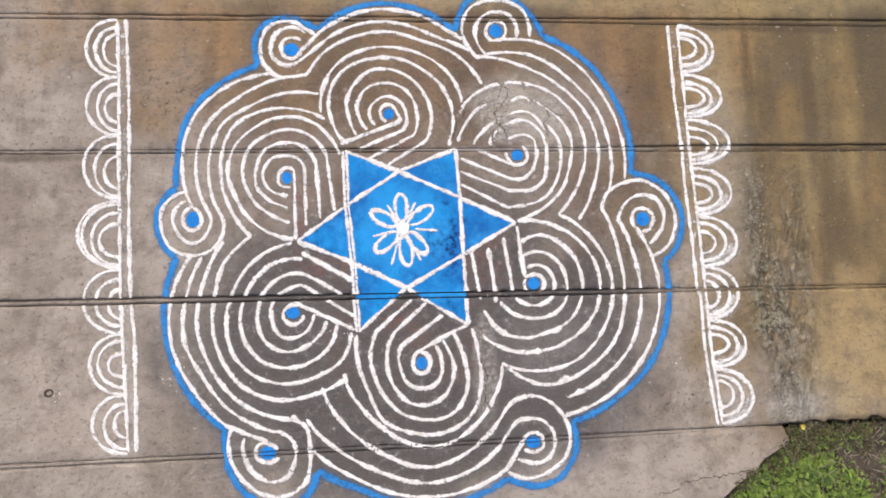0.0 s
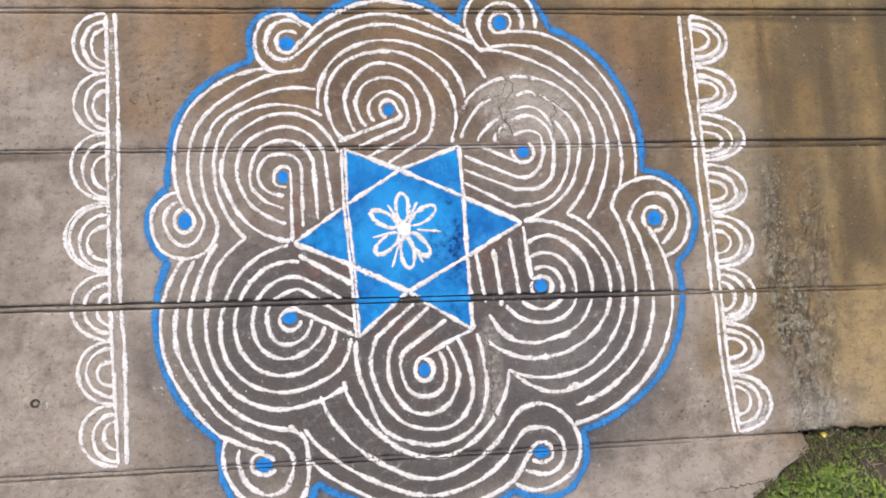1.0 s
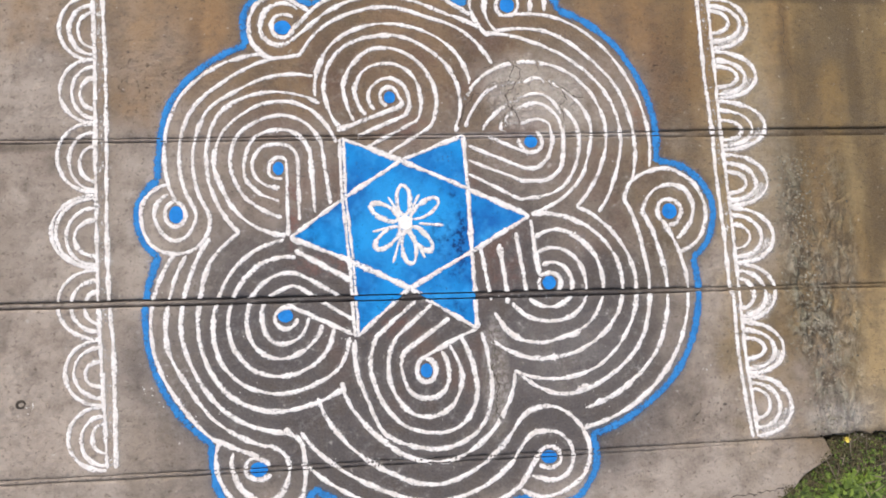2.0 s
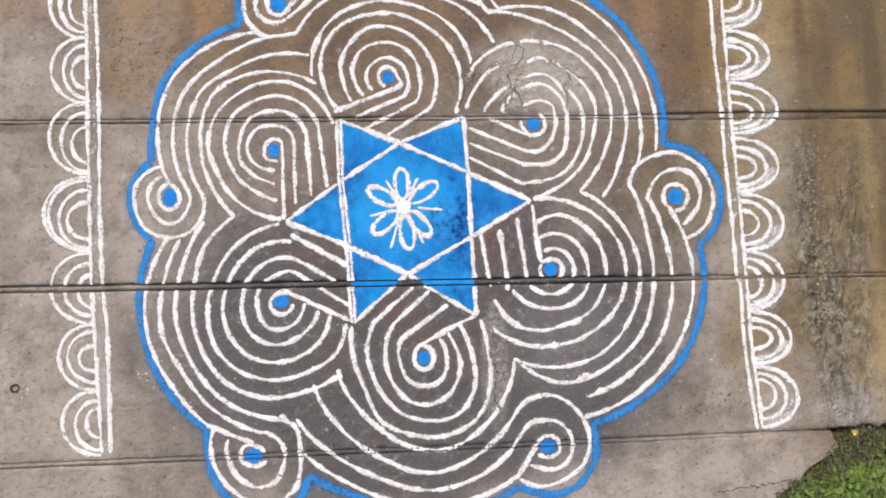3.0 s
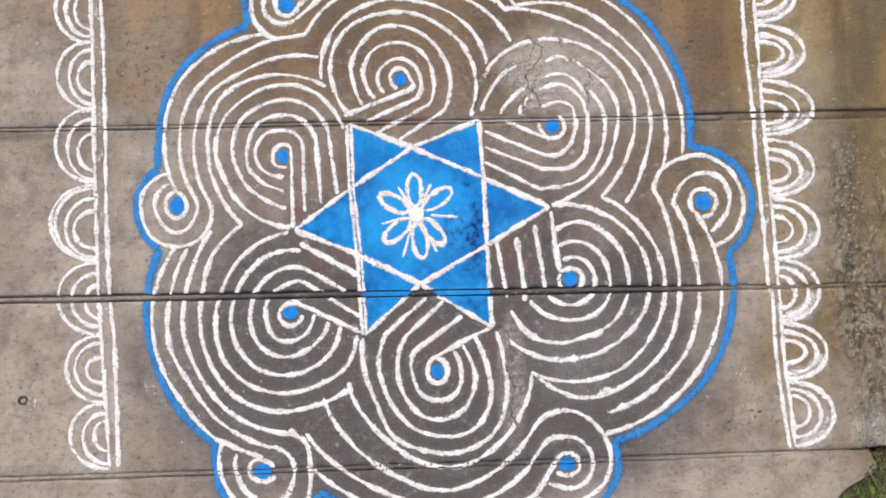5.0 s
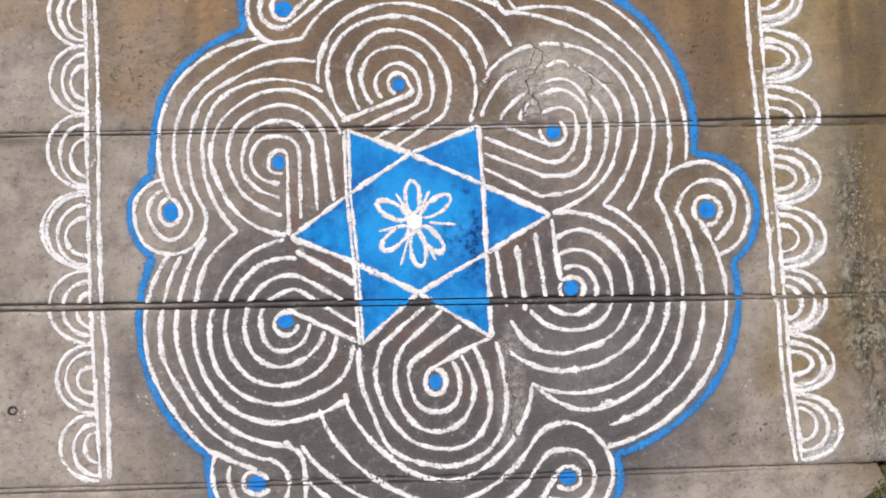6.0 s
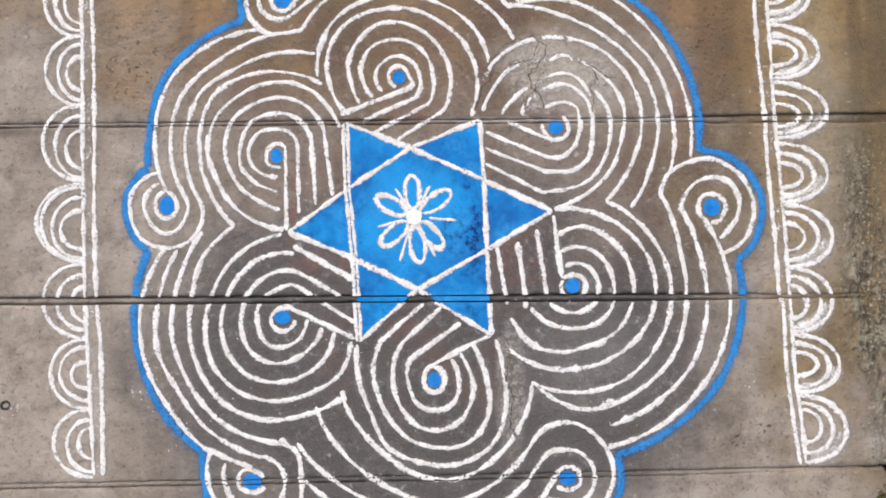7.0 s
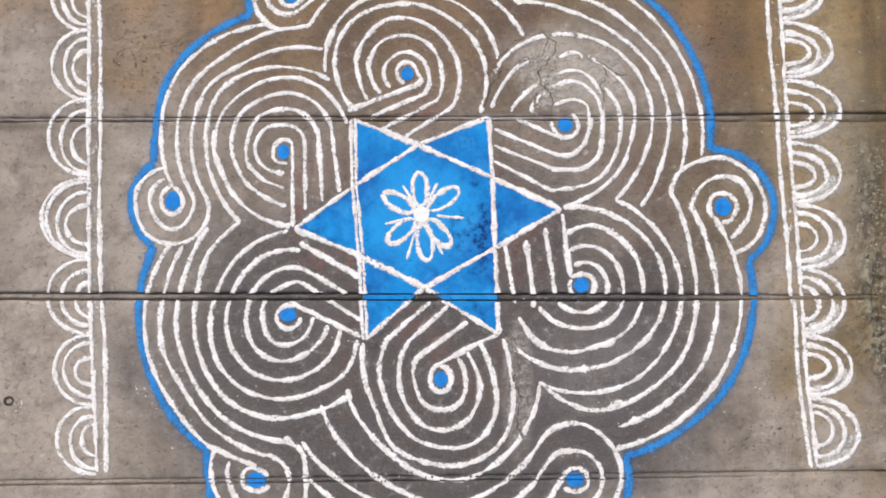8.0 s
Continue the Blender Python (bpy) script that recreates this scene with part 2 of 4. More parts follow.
def powder(name, colour, shade, hole, grain=230.0, blotch=30.0, bruise=False, soft=0.09, film=0.0):
    """Loose chalk powder: thins out towards its edges and shows bare ground through the gaps."""
    m, nt = material(name)
    vec = node(nt, "ShaderNodeTexCoord").outputs["Object"]
    edge = node(nt, "ShaderNodeAttribute", attribute_name="edge").outputs["Fac"]
    thin = node(nt, "ShaderNodeTexNoise", {"Vector": vec, "Scale": grain, "Detail": 4.0, "Roughness": 0.65}).outputs[0]
    patch = noisy(nt, vec, blotch, 3, 0.6, 0.3, 0.7, -0.11, 0.11)
    fade = math_node(nt, "MULTIPLY", math_node(nt, "POWER", edge, 3.0), 0.36)
    left = math_node(nt, "ADD", math_node(nt, "SUBTRACT", thin, fade), patch)
    cover = node(nt, "ShaderNodeMapRange", {"Value": left, "From Min": hole - soft, "From Max": hole + soft}).outputs[0]
    if film:
        # the finest dust lies thinly beside the line
        beside = node(nt, "ShaderNodeMapRange", {"Value": edge, "From Min": 1.9, "From Max": 0.8, "To Max": film}).outputs[0]
        cover = math_node(nt, "MAXIMUM", cover, math_node(nt, "MULTIPLY", beside, noisy(nt, vec, 75.0, 4, 0.7, 0.3, 0.65, 0.3, 1.0)))
    c = mixed(nt, noisy(nt, vec, blotch * 0.9, 4, 0.65, 0.42, 0.72), colour, shade)
    c = mixed(nt, noisy(nt, vec, 420.0, 2, 0.6, 0.45, 0.8, 0.0, 0.35), c, shade)
    if bruise:
        worn = math_node(nt, "MULTIPLY", noisy(nt, vec, 55.0, 4, 0.75, 0.47, 0.60), noisy(nt, vec, 13.0, 3, 0.6, 0.46, 0.62))
        c = mixed(nt, math_node(nt, "MULTIPLY", worn, 0.8), c, (0.012, 0.04, 0.13))
        c = mixed(nt, noisy(nt, vec, 9.0, 3, 0.6, 0.42, 0.62, 0.0, 0.75), c, (0.018, 0.105, 0.36))
        c = mixed(nt, noisy(nt, vec, 19.0, 3, 0.6, 0.5, 0.7, 0.0, 0.6), c, (0.05, 0.36, 0.76))
        fresh = spot(nt, vec, -0.005, 0.0, 0.085, 0.085, 0.6, noisy(nt, vec, 20.0, 3, 0.6, 0.3, 0.7, -0.3, 0.3))
        c = mixed(nt, math_node(nt, "MULTIPLY", fresh, 0.6), c, (0.035, 0.32, 0.72))
        c = mixed(nt, math_node(nt, "MULTIPLY", worn, spot(nt, vec, 0.085, -0.02, 0.035, 0.055, 0.8)), c, (0.012, 0.04, 0.13))
    bump = node(nt, "ShaderNodeBump", {"Height": thin, "Strength": 0.5, "Distance": 0.0015})
    p = node(nt, "ShaderNodeBsdfPrincipled", {"Base Color": c, "Roughness": 1.0, "Specular IOR Level": 0.05, "Normal": bump.outputs[0]})
    clear = node(nt, "ShaderNodeBsdfTransparent")
    mx = node(nt, "ShaderNodeMixShader", {0: cover, 1: clear.outputs[0], 2: p.outputs[0]})
    node(nt, "ShaderNodeOutputMaterial", {"Surface": mx.outputs[0]})
    return m


def plain(name, a, b, scale, rough=0.8, bump=0.0, island=False):
    m, nt = material(name)
    vec = node(nt, "ShaderNodeTexCoord").outputs["Object"]
    fac = noisy(nt, vec, scale, 4, 0.6, 0.35, 0.65)
    if island:
        fac = math_node(nt, "ADD", math_node(nt, "MULTIPLY", fac, 0.4), math_node(nt, "MULTIPLY", node(nt, "ShaderNodeNewGeometry").outputs["Random Per Island"], 0.6))
    ins = {"Base Color": mixed(nt, fac, a, b), "Roughness": rough}
    if bump:
        ins["Normal"] = node(nt, "ShaderNodeBump", {"Height": noisy(nt, vec, scale * 3, 5, 0.7, 0.0, 1.0), "Strength": 0.8, "Distance": bump}).outputs[0]
    p = node(nt, "ShaderNodeBsdfPrincipled", ins)
    node(nt, "ShaderNodeOutputMaterial", {"Surface": p.outputs[0]})
    return m


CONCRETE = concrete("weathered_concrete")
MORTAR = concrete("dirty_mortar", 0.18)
WHITE = powder("white_chalk", (0.84, 0.80, 0.795), (0.60, 0.55, 0.52), 0.335, 300.0, 48.0, soft=0.10, film=0.13)
DUST = powder("smudged_chalk", (0.72, 0.69, 0.67), (0.45, 0.41, 0.38), 0.53, 190.0, 40.0)
DRAGGED = powder("dragged_chalk", (0.78, 0.74, 0.72), (0.55, 0.50, 0.47), 0.49, 260.0, 36.0, soft=0.2, film=0.3)
THIN_DUST = powder("thin_chalk_dust", (0.72, 0.69, 0.67), (0.45, 0.41, 0.38), 0.62, 190.0, 30.0)
LIGHT_MORTAR = concrete("pale_mortar", 0.12)
BLUE = powder("blue_powder", (0.020, 0.24, 0.60), (0.016, 0.15, 0.45), 0.27, 200.0, 14.0, True)
OUTLINE_BLUE = powder("blue_outline_powder", (0.045, 0.235, 0.57), (0.03, 0.16, 0.42), 0.31, 260.0, 30.0, False, 0.16, 0.16)
CRACK = plain("dark_crack", (0.035, 0.028, 0.022), (0.06, 0.048, 0.038), 60.0, 0.95)
DOT_BLUE = powder("blue_dot_powder", (0.028, 0.225, 0.63), (0.02, 0.15, 0.46), 0.24, 240.0, 60.0)
STEM = plain("stem", (0.06, 0.09, 0.025), (0.13, 0.12, 0.05), 40.0, 0.7)
AGGREGATE = plain("aggregate", (0.055, 0.046, 0.032), (0.33, 0.30, 0.235), 90.0, 0.9, island=True)
CRUMB = plain("chalk_crumb", (0.75, 0.72, 0.70), (0.88, 0.86, 0.84), 60.0, 1.0)
SOIL = plain("soil", (0.045, 0.034, 0.024), (0.105, 0.08, 0.058), 14.0, 0.95, 0.01)
LEAF = plain("green_leaf", (0.014, 0.034, 0.007), (0.25, 0.35, 0.05), 30.0, 0.55, island=True)
MOSS = plain("moss", (0.028, 0.026, 0.012), (0.17, 0.14, 0.065), 50.0, 0.95, island=True)
DRY = plain("dry_litter", (0.07, 0.05, 0.03), (0.34, 0.28, 0.20), 40.0, 0.9, island=True)
YELLOW = plain("yellow_petal", (0.62, 0.47, 0.05), (0.72, 0.62, 0.14), 50.0, 0.7)


# ---- building helpers ----
def mesh_of(name, verts, faces, mat, smooth=True, edge=None):
    me = bpy.data.meshes.new(name)
    me.from_pydata([tuple(v) for v in verts], [], faces)
    me.materials.append(mat)
    if smooth:
        me.polygons.foreach_set("use_smooth", [True] * len(me.polygons))
    if edge is not None:
        me.attributes.new("edge", "FLOAT", "POINT").data.foreach_set("value", list(edge))
    return me


def part(name, me, parent, label="", category="", kind=""):
    ob = new(name, me)
    ob.parent = parent
    return tagged(ob, label, category, kind=kind)


# slab joints run nearly along x: y at x = 0, slope, half width
JOINTS = [(0.4450, 0.010, 0.0050), (0.1620, 0.005, 0.0036), (-0.1365, -0.002, 0.0062), (-0.4290, 0.008, 0.0045)]
# how far each joint widens or narrows towards the soil side
OPENING = {0.4450: (1.0, 1.5), 0.1620: (0.9, 2.0), -0.1365: (1.0, 0.62), -0.4290: (0.9, 1.1)}


def half_at(a, half, x):
    """Half the width of a joint at x."""
    near_end, far_end = OPENING.get(a, (1.0, 1.0))
    f = min(1.0, max(0.0, (x - 0.35) / 0.3))
    return half * (near_end + (far_end - near_end) * f * f * (3 - 2 * f))


def n2(x, y, scale, z=0.0):
    return noise.noise((x * scale, y * scale, z))


def bowl(x, y, cx, cy, rx, ry):
    d = math.hypot((x - cx) / rx, (y - cy) / ry)
    if d > 1.9:
        return 0.0
    return min(1.0, max(0.0, 1.6 - 1.2 * (d + 0.5 * n2(x, y, 14, 7))))


def strip_centre(y):
    """The worn strip beside the soil drifts outwards on its way down."""
    return 0.742 - 0.11 * y


def surf(x, y):
    """Height of the slabs' worn top."""
    z = 0.0006 * n2(x, y, 6) + 0.00025 * n2(x, y, 45, 3)
    worn = max(bowl(x, y, strip_centre(y) + 0.008, -0.17, 0.040, 0.27), 0.6 * bowl(x, y, 0.83, -0.10, 0.035, 0.20), 0.7 * bowl(x, y, 0.80, -0.37, 0.06, 0.05))
    flaked = max(bowl(x, y, 0.215, 0.245, 0.055, 0.060), bowl(x, y, 0.155, -0.28, 0.014, 0.08), 0.8 * bowl(x, y, 0.31, 0.235, 0.03, 0.035))
    pitted = max(bowl(x, y, -0.47, 0.29, 0.07, 0.06), bowl(x, y, 0.50, 0.29, 0.035, 0.07), bowl(x, y, 0.55, -0.37, 0.06, 0.04))
    if worn > 0:
        z -= worn * (0.0008 + 0.0050 * abs(n2(x, 0.6 * y, 70, 1)) + 0.0018 * n2(x, y, 130, 2))
    if flaked > 0:
        z -= flaked * (0.0008 + 0.0028 * abs(n2(x, y, 75, 5)))
    if pitted > 0:
        z -= pitted * 0.004 * max(0.0, n2(x, y, 95, 8) - 0.15)
    return z


BRIDGED = (0.0, 0.0, 0.9, 0.0)  # how much of each joint's middle the powder fails to bridge


def in_joint(x, y, bridged=BRIDGED):
    """Whether powder at this place would fall into the groove on either side of a joint's mortar, or off an open joint."""
    for (a, b, h), k in zip(JOINTS, bridged):
        d = abs(y - a - b * x)
        if d < 0.02:
            h = half_at(a, h, x) * (1 + 0.35 * n2(x, a, 40))
            if d < h and (d > 0.62 * h or n2(x, a, 55, 4) < 2 * k - 1):
                return True
    return False


# ---- ground and pavement ----
def grid_mesh(name, xs, ys, height, mat):
    verts = [(x, y, height(x, y)) for y in ys for x in xs]
    w = len(xs)
    faces = [(j * w + i, j * w + i + 1, (j + 1) * w + i + 1, (j + 1) * w + i) for j in range(len(ys) - 1) for i in range(w - 1)]
    return mesh_of(name, verts, faces, mat)


def ground_height(x, y):
    # soil has washed up against the broken slab
    bank = min(1.0, max(0.0, (-0.415 - y) / 0.03)) * min(1.0, max(0.0, (x - 0.735 - min(0.0, (y + 0.455) * 1.45)) / 0.05))
    return -0.055 + 0.030 * bank + (0.02 - 0.008 * bank) * n2(x, y, 5, 9) + 0.012 * n2(x, y, 21, 4)


near = [i * 0.02 for i in range(-105, 106)]
far = [-60, -25, -10, -5, -3]
axis = far + near + [-v for v in reversed(far)]
ground = new("ground", grid_mesh("ground", axis, axis, ground_height, SOIL))
tagged(ground, "bare dark brown soil around the concrete pavement", "soil", kind="structure")

pavement = new("pavement")
tagged(pavement, "weathered brown-grey concrete slab pavement with open joints", "pavement", kind="structure")
LEFT, RIGHT = -1.5, 1.75


def broken_end(y):
    """Where the lowest slab breaks off towards the weeds."""
    return 0.775 + min(0.0, (y + 0.455) * 1.45) + 0.012 * n2(y, 1.0, 30) - 0.10 * max(0.0, -(y + 0.60))


def slab_mesh(name, low, high, end=None):
    """One slab between two joints; each side is (y at x = 0, slope, half width) with rounded, slightly chipped edges."""
    step = 0.0034
    rim = (0.0, 0.0012, 0.003, 0.006)
    drop = (0.0042, 0.0016, 0.0005, 0.0)
    count = int((high[0] - low[0]) / step)
    xs = [LEFT]
    while xs[-1] < RIGHT:
        fine = 0.10 < xs[-1] < 0.36 or 0.68 < xs[-1] < 0.90
        xs.append(xs[-1] + (0.0028 if fine else 0.0075))
    rows, verts = [], []
    inner = [k / count for k in range(1, count)]
    for x in xs:
        chipped = 0.010 * abs(n2(x, 0.0, 22, 4)) + 0.006 * abs(n2(x, 0.0, 75, 6)) if low[0] == -0.4290 and x > 0.765 else 0.0
        y0 = low[0] + low[1] * x + chipped + half_at(low[0], low[2], x) + 0.0011 * n2(x, low[0], 26) + 0.0018 * max(0.0, n2(x, low[0], 9, 5))
        y1 = high[0] + high[1] * x - half_at(high[0], high[2], x) + 0.0011 * n2(x, high[0], 26, 2) - 0.0018 * max(0.0, n2(x, high[0], 9, 8))
        a, b = y0 + rim[-1], y1 - rim[-1]
        col = [(y0, -0.035)] + [(y0 + r, -d) for r, d in zip(rim, drop)]
        col += [(a + (b - a) * f, 0.0) for f in inner]
        col += [(y1 - r, -d) for r, d in zip(reversed(rim), reversed(drop))] + [(y1, -0.035)]
        rows.append(col)
    h = len(rows[0])
    for x, col in zip(xs, rows):
        for y, z in col:
            px = x
            if end is not None:
                # squeeze the slab's far part so that it stops at the broken edge
                stop = end(y)
                px = x if x < 0.3 else 0.3 + (x - 0.3) * (stop - 0.3) / (RIGHT - 0.3)
            verts.append((px, y, z + (surf(px, y) if z > -0.03 else 0.0)))
    faces = [(i * h + j, (i + 1) * h + j, (i + 1) * h + j + 1, i * h + j + 1) for i in range(len(xs) - 1) for j in range(h - 1)]
    last = (len(xs) - 1) * h
    base = len(verts)
    for j in range(h):
        verts.append((verts[last + j][0] + 0.006, verts[last + j][1], -0.05))
    faces += [(last + j, base + j, base + j + 1, last + j + 1) for j in range(h - 1)]
    return mesh_of(name, verts, faces, CONCRETE)


edges = [(1.05, 0.0, 0.005), (0.745, 0.006, 0.005)] + JOINTS + [(-0.735, 0.0, 0.005)]
for high, low in zip(edges[:-1], edges[1:]):
    lowest = low[0] < -0.7
    part("slab", slab_mesh("slab", low, high, broken_end if lowest else None), pavement, "corner broken off beside the weeds" if lowest else "")


def joint_mesh(a, b, half, stop, fill, level, floor, mat):
    """Mortar in a joint: a crumbling bead between two narrow grooves."""
    xs = [LEFT + i * 0.006 for i in range(int((stop - LEFT) / 0.006) + 1)]
    verts, faces = [], []
    for x in xs:
        h = half_at(a, half, x)
        y = a + b * x + 0.0012 * n2(x, a, 11, 3)
        w = h * fill * (1 + 0.3 * n2(x, a, 35) + 0.25 * n2(x, a, 110, 2))
        sunk = 0.0035 * min(1.0, max(0.0, (h / half - 1.0) * 1.5))
        top = level - sunk + 0.0015 * n2(x, a, 18, 6) + 0.0008 * n2(x, a, 90, 1)
        deep = floor * min(1.0, (h / half) ** 1.6) + 0.0022 * n2(x, a, 24, 9)
        for dy, z in ((-h - 0.005, deep), (-w - 0.0006, deep), (-w, top - 0.0014), (0.0, top), (w, top - 0.0014), (w + 0.0006, deep), (h + 0.005, deep)):
            verts.append((x, y + dy, z))
    for i in range(len(xs) - 1):
        for j in range(6):
            faces.append((i * 7 + j, (i + 1) * 7 + j, (i + 1) * 7 + j + 1, i * 7 + j + 1))
    return mesh_of("joint", verts, faces, mat)


for a, b, half in edges[1:-1]:
    pale = a > 0 or a < -0.4
    part("joint", joint_mesh(a, b, half, 0.74 if a < -0.4 else RIGHT, 0.74 if pale else 0.56, -0.0006 if pale else -0.0016, -0.0062 if pale else -0.0085, LIGHT_MORTAR if pale else MORTAR), pavement,
         "pale mortar in the groove" if pale else "crumbly dark mortar in the groove")


def crack(points, width):
    """A jagged crack in a slab, laid on as a thin dark strip, through the given places in metres."""
    pts = np.array(points, float)
    run = np.r_[0, np.cumsum(np.hypot(*np.diff(pts, axis=0).T))]
    at = np.linspace(0, run[-1], max(4, int(run[-1] / 0.0025)))
    xs, ys = np.interp(at, run, pts[:, 0]), np.interp(at, run, pts[:, 1])
    verts, faces = [], []
    for k, (x, y) in enumerate(zip(xs, ys)):
        x, y = x + 0.005 * n2(x, y, 70, 1) + 0.0035 * n2(x, y, 190, 4), y + 0.005 * n2(x, y, 70, 6) + 0.0035 * n2(x, y, 190, 9)
        w = width * (0.75 + 0.9 * n2(x, y, 130, 3)) * min(1.0, 0.2 + 0.2 * min(k, len(xs) - 1 - k))
        wx, wy = (w, 0.3 * w) if abs(ys[-1] - ys[0]) > abs(xs[-1] - xs[0]) else (0.3 * w, w)
        for dx, dy, dz in ((-wx, -wy, -0.0008), (0.0, 0.0, 0.0004), (wx, wy, -0.0008)):
            verts.append((x + dx, y + dy, surf(x, y) + dz))
    for k in range(len(xs) - 1):
        faces += [(3 * k, 3 * k + 3, 3 * k + 4, 3 * k + 1), (3 * k + 1, 3 * k + 4, 3 * k + 5, 3 * k + 2)]
    part("crack", mesh_of("crack", verts, faces, CRACK), pavement, "thin dark crack")


crack([(0.49, -0.545), (0.535, -0.538), (0.552, -0.522), (0.585, -0.517), (0.64, -0.513), (0.70, -0.503)], 0.0030)
crack([(0.745, 0.56), (0.747, 0.49), (0.754, 0.462)], 0.002)
crack([(0.752, 0.432), (0.764, 0.38), (0.757, 0.334), (0.775, 0.28)], 0.0012)
crack([(-0.268, 0.53), (-0.270, 0.49), (-0.268, 0.455)], 0.0022)
# broken skin in the upper swirl and beside the lower one; chalk does not bridge these
BROKEN = [
    [(0.204, 0.312), (0.214, 0.302), (0.225, 0.295), (0.226, 0.279), (0.213, 0.258), (0.198, 0.244), (0.201, 0.222), (0.211, 0.211), (0.222, 0.192), (0.216, 0.181)],
    [(0.218, 0.308), (0.212, 0.290), (0.203, 0.270), (0.190, 0.268), (0.160, 0.256), (0.130, 0.240), (0.114, 0.212), (0.106, 0.182)],
    [(0.124, 0.256), (0.140, 0.280), (0.165, 0.299), (0.205, 0.313)],
    [(0.223, 0.250), (0.211, 0.234), (0.206, 0.214), (0.192, 0.205), (0.190, 0.178)],
    [(0.275, 0.272), (0.290, 0.258), (0.304, 0.252), (0.314, 0.236), (0.302, 0.221), (0.308, 0.200), (0.303, 0.180)],
    [(0.258, 0.312), (0.262, 0.298), (0.259, 0.290)],
    [(0.296, 0.262), (0.316, 0.252), (0.330, 0.238), (0.350, 0.236)],
    [(0.148, -0.195), (0.158, -0.235), (0.150, -0.265), (0.163, -0.300), (0.155, -0.335), (0.166, -0.365)],
]
for k, points in enumerate(BROKEN):
    crack(points, 0.0036 if k in (0, 1) else 0.0024)
SPLITS = np.array([(*p, *q) for run in BROKEN for p, q in zip(run[:-1], run[1:])])


def beside_crack(x, y):
    """How near each place lies to the broken skin, in metres (arrays)."""
    ax, ay, bx, by = (SPLITS[:, k][None, :] for k in range(4))
    dx, dy = bx - ax, by - ay
    f = np.clip(((x[:, None] - ax) * dx + (y[:, None] - ay) * dy) / (dx * dx + dy * dy), 0, 1)
    return np.hypot(x[:, None] - ax - f * dx, y[:, None] - ay - f * dy).min(axis=1)


# ---- the chalk drawing ----
def arc(centre, start, end, *radii):
    """A hand-drawn turn round a centre, its radius gliding through the given millimetres; angles in degrees."""
    cx, cy = CENTRES[centre]
    r = [2 * radii[0] - radii[1], *radii, 2 * radii[-1] - radii[-2]]
    steps = len(radii) - 1
    out = []
    for k in range(steps * 10 + 1):
        i, t = min(k // 10, steps - 1), (k - 10 * min(k // 10, steps - 1)) / 10
        p0, p1, p2, p3 = r[i : i + 4]
        rad = 0.5 * (2 * p1 + (p2 - p0) * t + (2 * p0 - 5 * p1 + 4 * p2 - p3) * t * t + (3 * p1 - p0 - 3 * p2 + p3) * t ** 3)
        ang = radians(start + (end - start) * k / (steps * 10))
        out.append((cx + rad * math.cos(ang), cy + rad * math.sin(ang)))
    return out


def to(x, y):
    return [(x, y)]


PROFILE = ((-1.9, 0.0), (-1.0, 0.1), (-0.62, 0.75), (0.0, 1.0), (0.62, 0.75), (1.0, 0.1), (1.9, 0.0))


def ribbon(points, width, jitter, material, rise, closed=False):
    """A heap of powder along a path (millimetres): about width either side, uneven, broken where it falls into a joint."""
    pts = np.array(points, float)
    if closed:
        pts = np.vstack([pts, pts[:1]])
    keep = np.r_[True, np.hypot(*np.diff(pts, axis=0).T) > 0.3]
    pts = pts[keep]
    run = np.r_[0, np.cumsum(np.hypot(*np.diff(pts, axis=0).T))]
    n = max(3, int(run[-1] / 2.2))
    at = np.linspace(0, run[-1], n + 1)
    x, y = np.interp(at, run, pts[:, 0]), np.interp(at, run, pts[:, 1])
    if n > 8 and not closed:
        for v in (x, y):
            for _ in range(3):
                v[1:-1] = 0.25 * v[:-2] + 0.5 * v[1:-1] + 0.25 * v[2:]
    dx, dy = np.gradient(x), np.gradient(y)
    size = np.hypot(dx, dy) + 1e-9
    nx, ny = -dy / size, dx / size
    phase = random.random() * 50
    verts, faces, edge = [], [], []
    for k in range(n + 1):
        s = at[k]
        grow = 1 + jitter * (noise.noise((s * 0.035, phase, 0)) + 0.5 * noise.noise((s * 0.16, phase, 3)))
        sway = 0.9 * noise.noise((s * 0.05, phase, 7))
        tip = min(1.0, 0.45 + min(k, n - k) * 0.3) if not closed else 1.0
        for side, lift in PROFILE:
            rag = 1 + 0.26 * noise.noise((s * 0.33, phase + side * 4, 5))
            off = sway + side * width * grow * rag * tip
            px, py = (x[k] + nx[k] * off) / 1000, (y[k] + ny[k] * off) / 1000
            base = surf(px, py)
            z = base + 0.0004 + 0.001 * rise * lift * (0.8 + 0.5 * noise.noise((s * 0.25, phase, side * 3)))
            verts.append((px, py, z))
            edge.append(abs(side))
    v = np.array(verts)
    quads = [(k * 7 + j, k * 7 + j + 7, k * 7 + j + 8, k * 7 + j + 1) for k in range(n) for j in range(6)]
    mid = v[np.array(quads)].mean(axis=1)
    split = beside_crack(mid[:, 0], mid[:, 1])
    for quad, m, gap in zip(quads, mid, split):
        if gap > 0.0026 + 0.0016 * n2(m[0], m[1], 160, 2) and not in_joint(m[0], m[1]):
            faces.append(quad)
    return mesh_of("chalk", verts, faces, material, edge=edge)


def line(*pieces, width=5.0, jitter=0.62, material=None, rise=1.5, name="chalk_line", owner=None, label="", closed=False):
    pts = [p for piece in pieces for p in piece]
    return part(name, ribbon(pts, width, jitter, material or WHITE, rise, closed), owner or drawing, label)


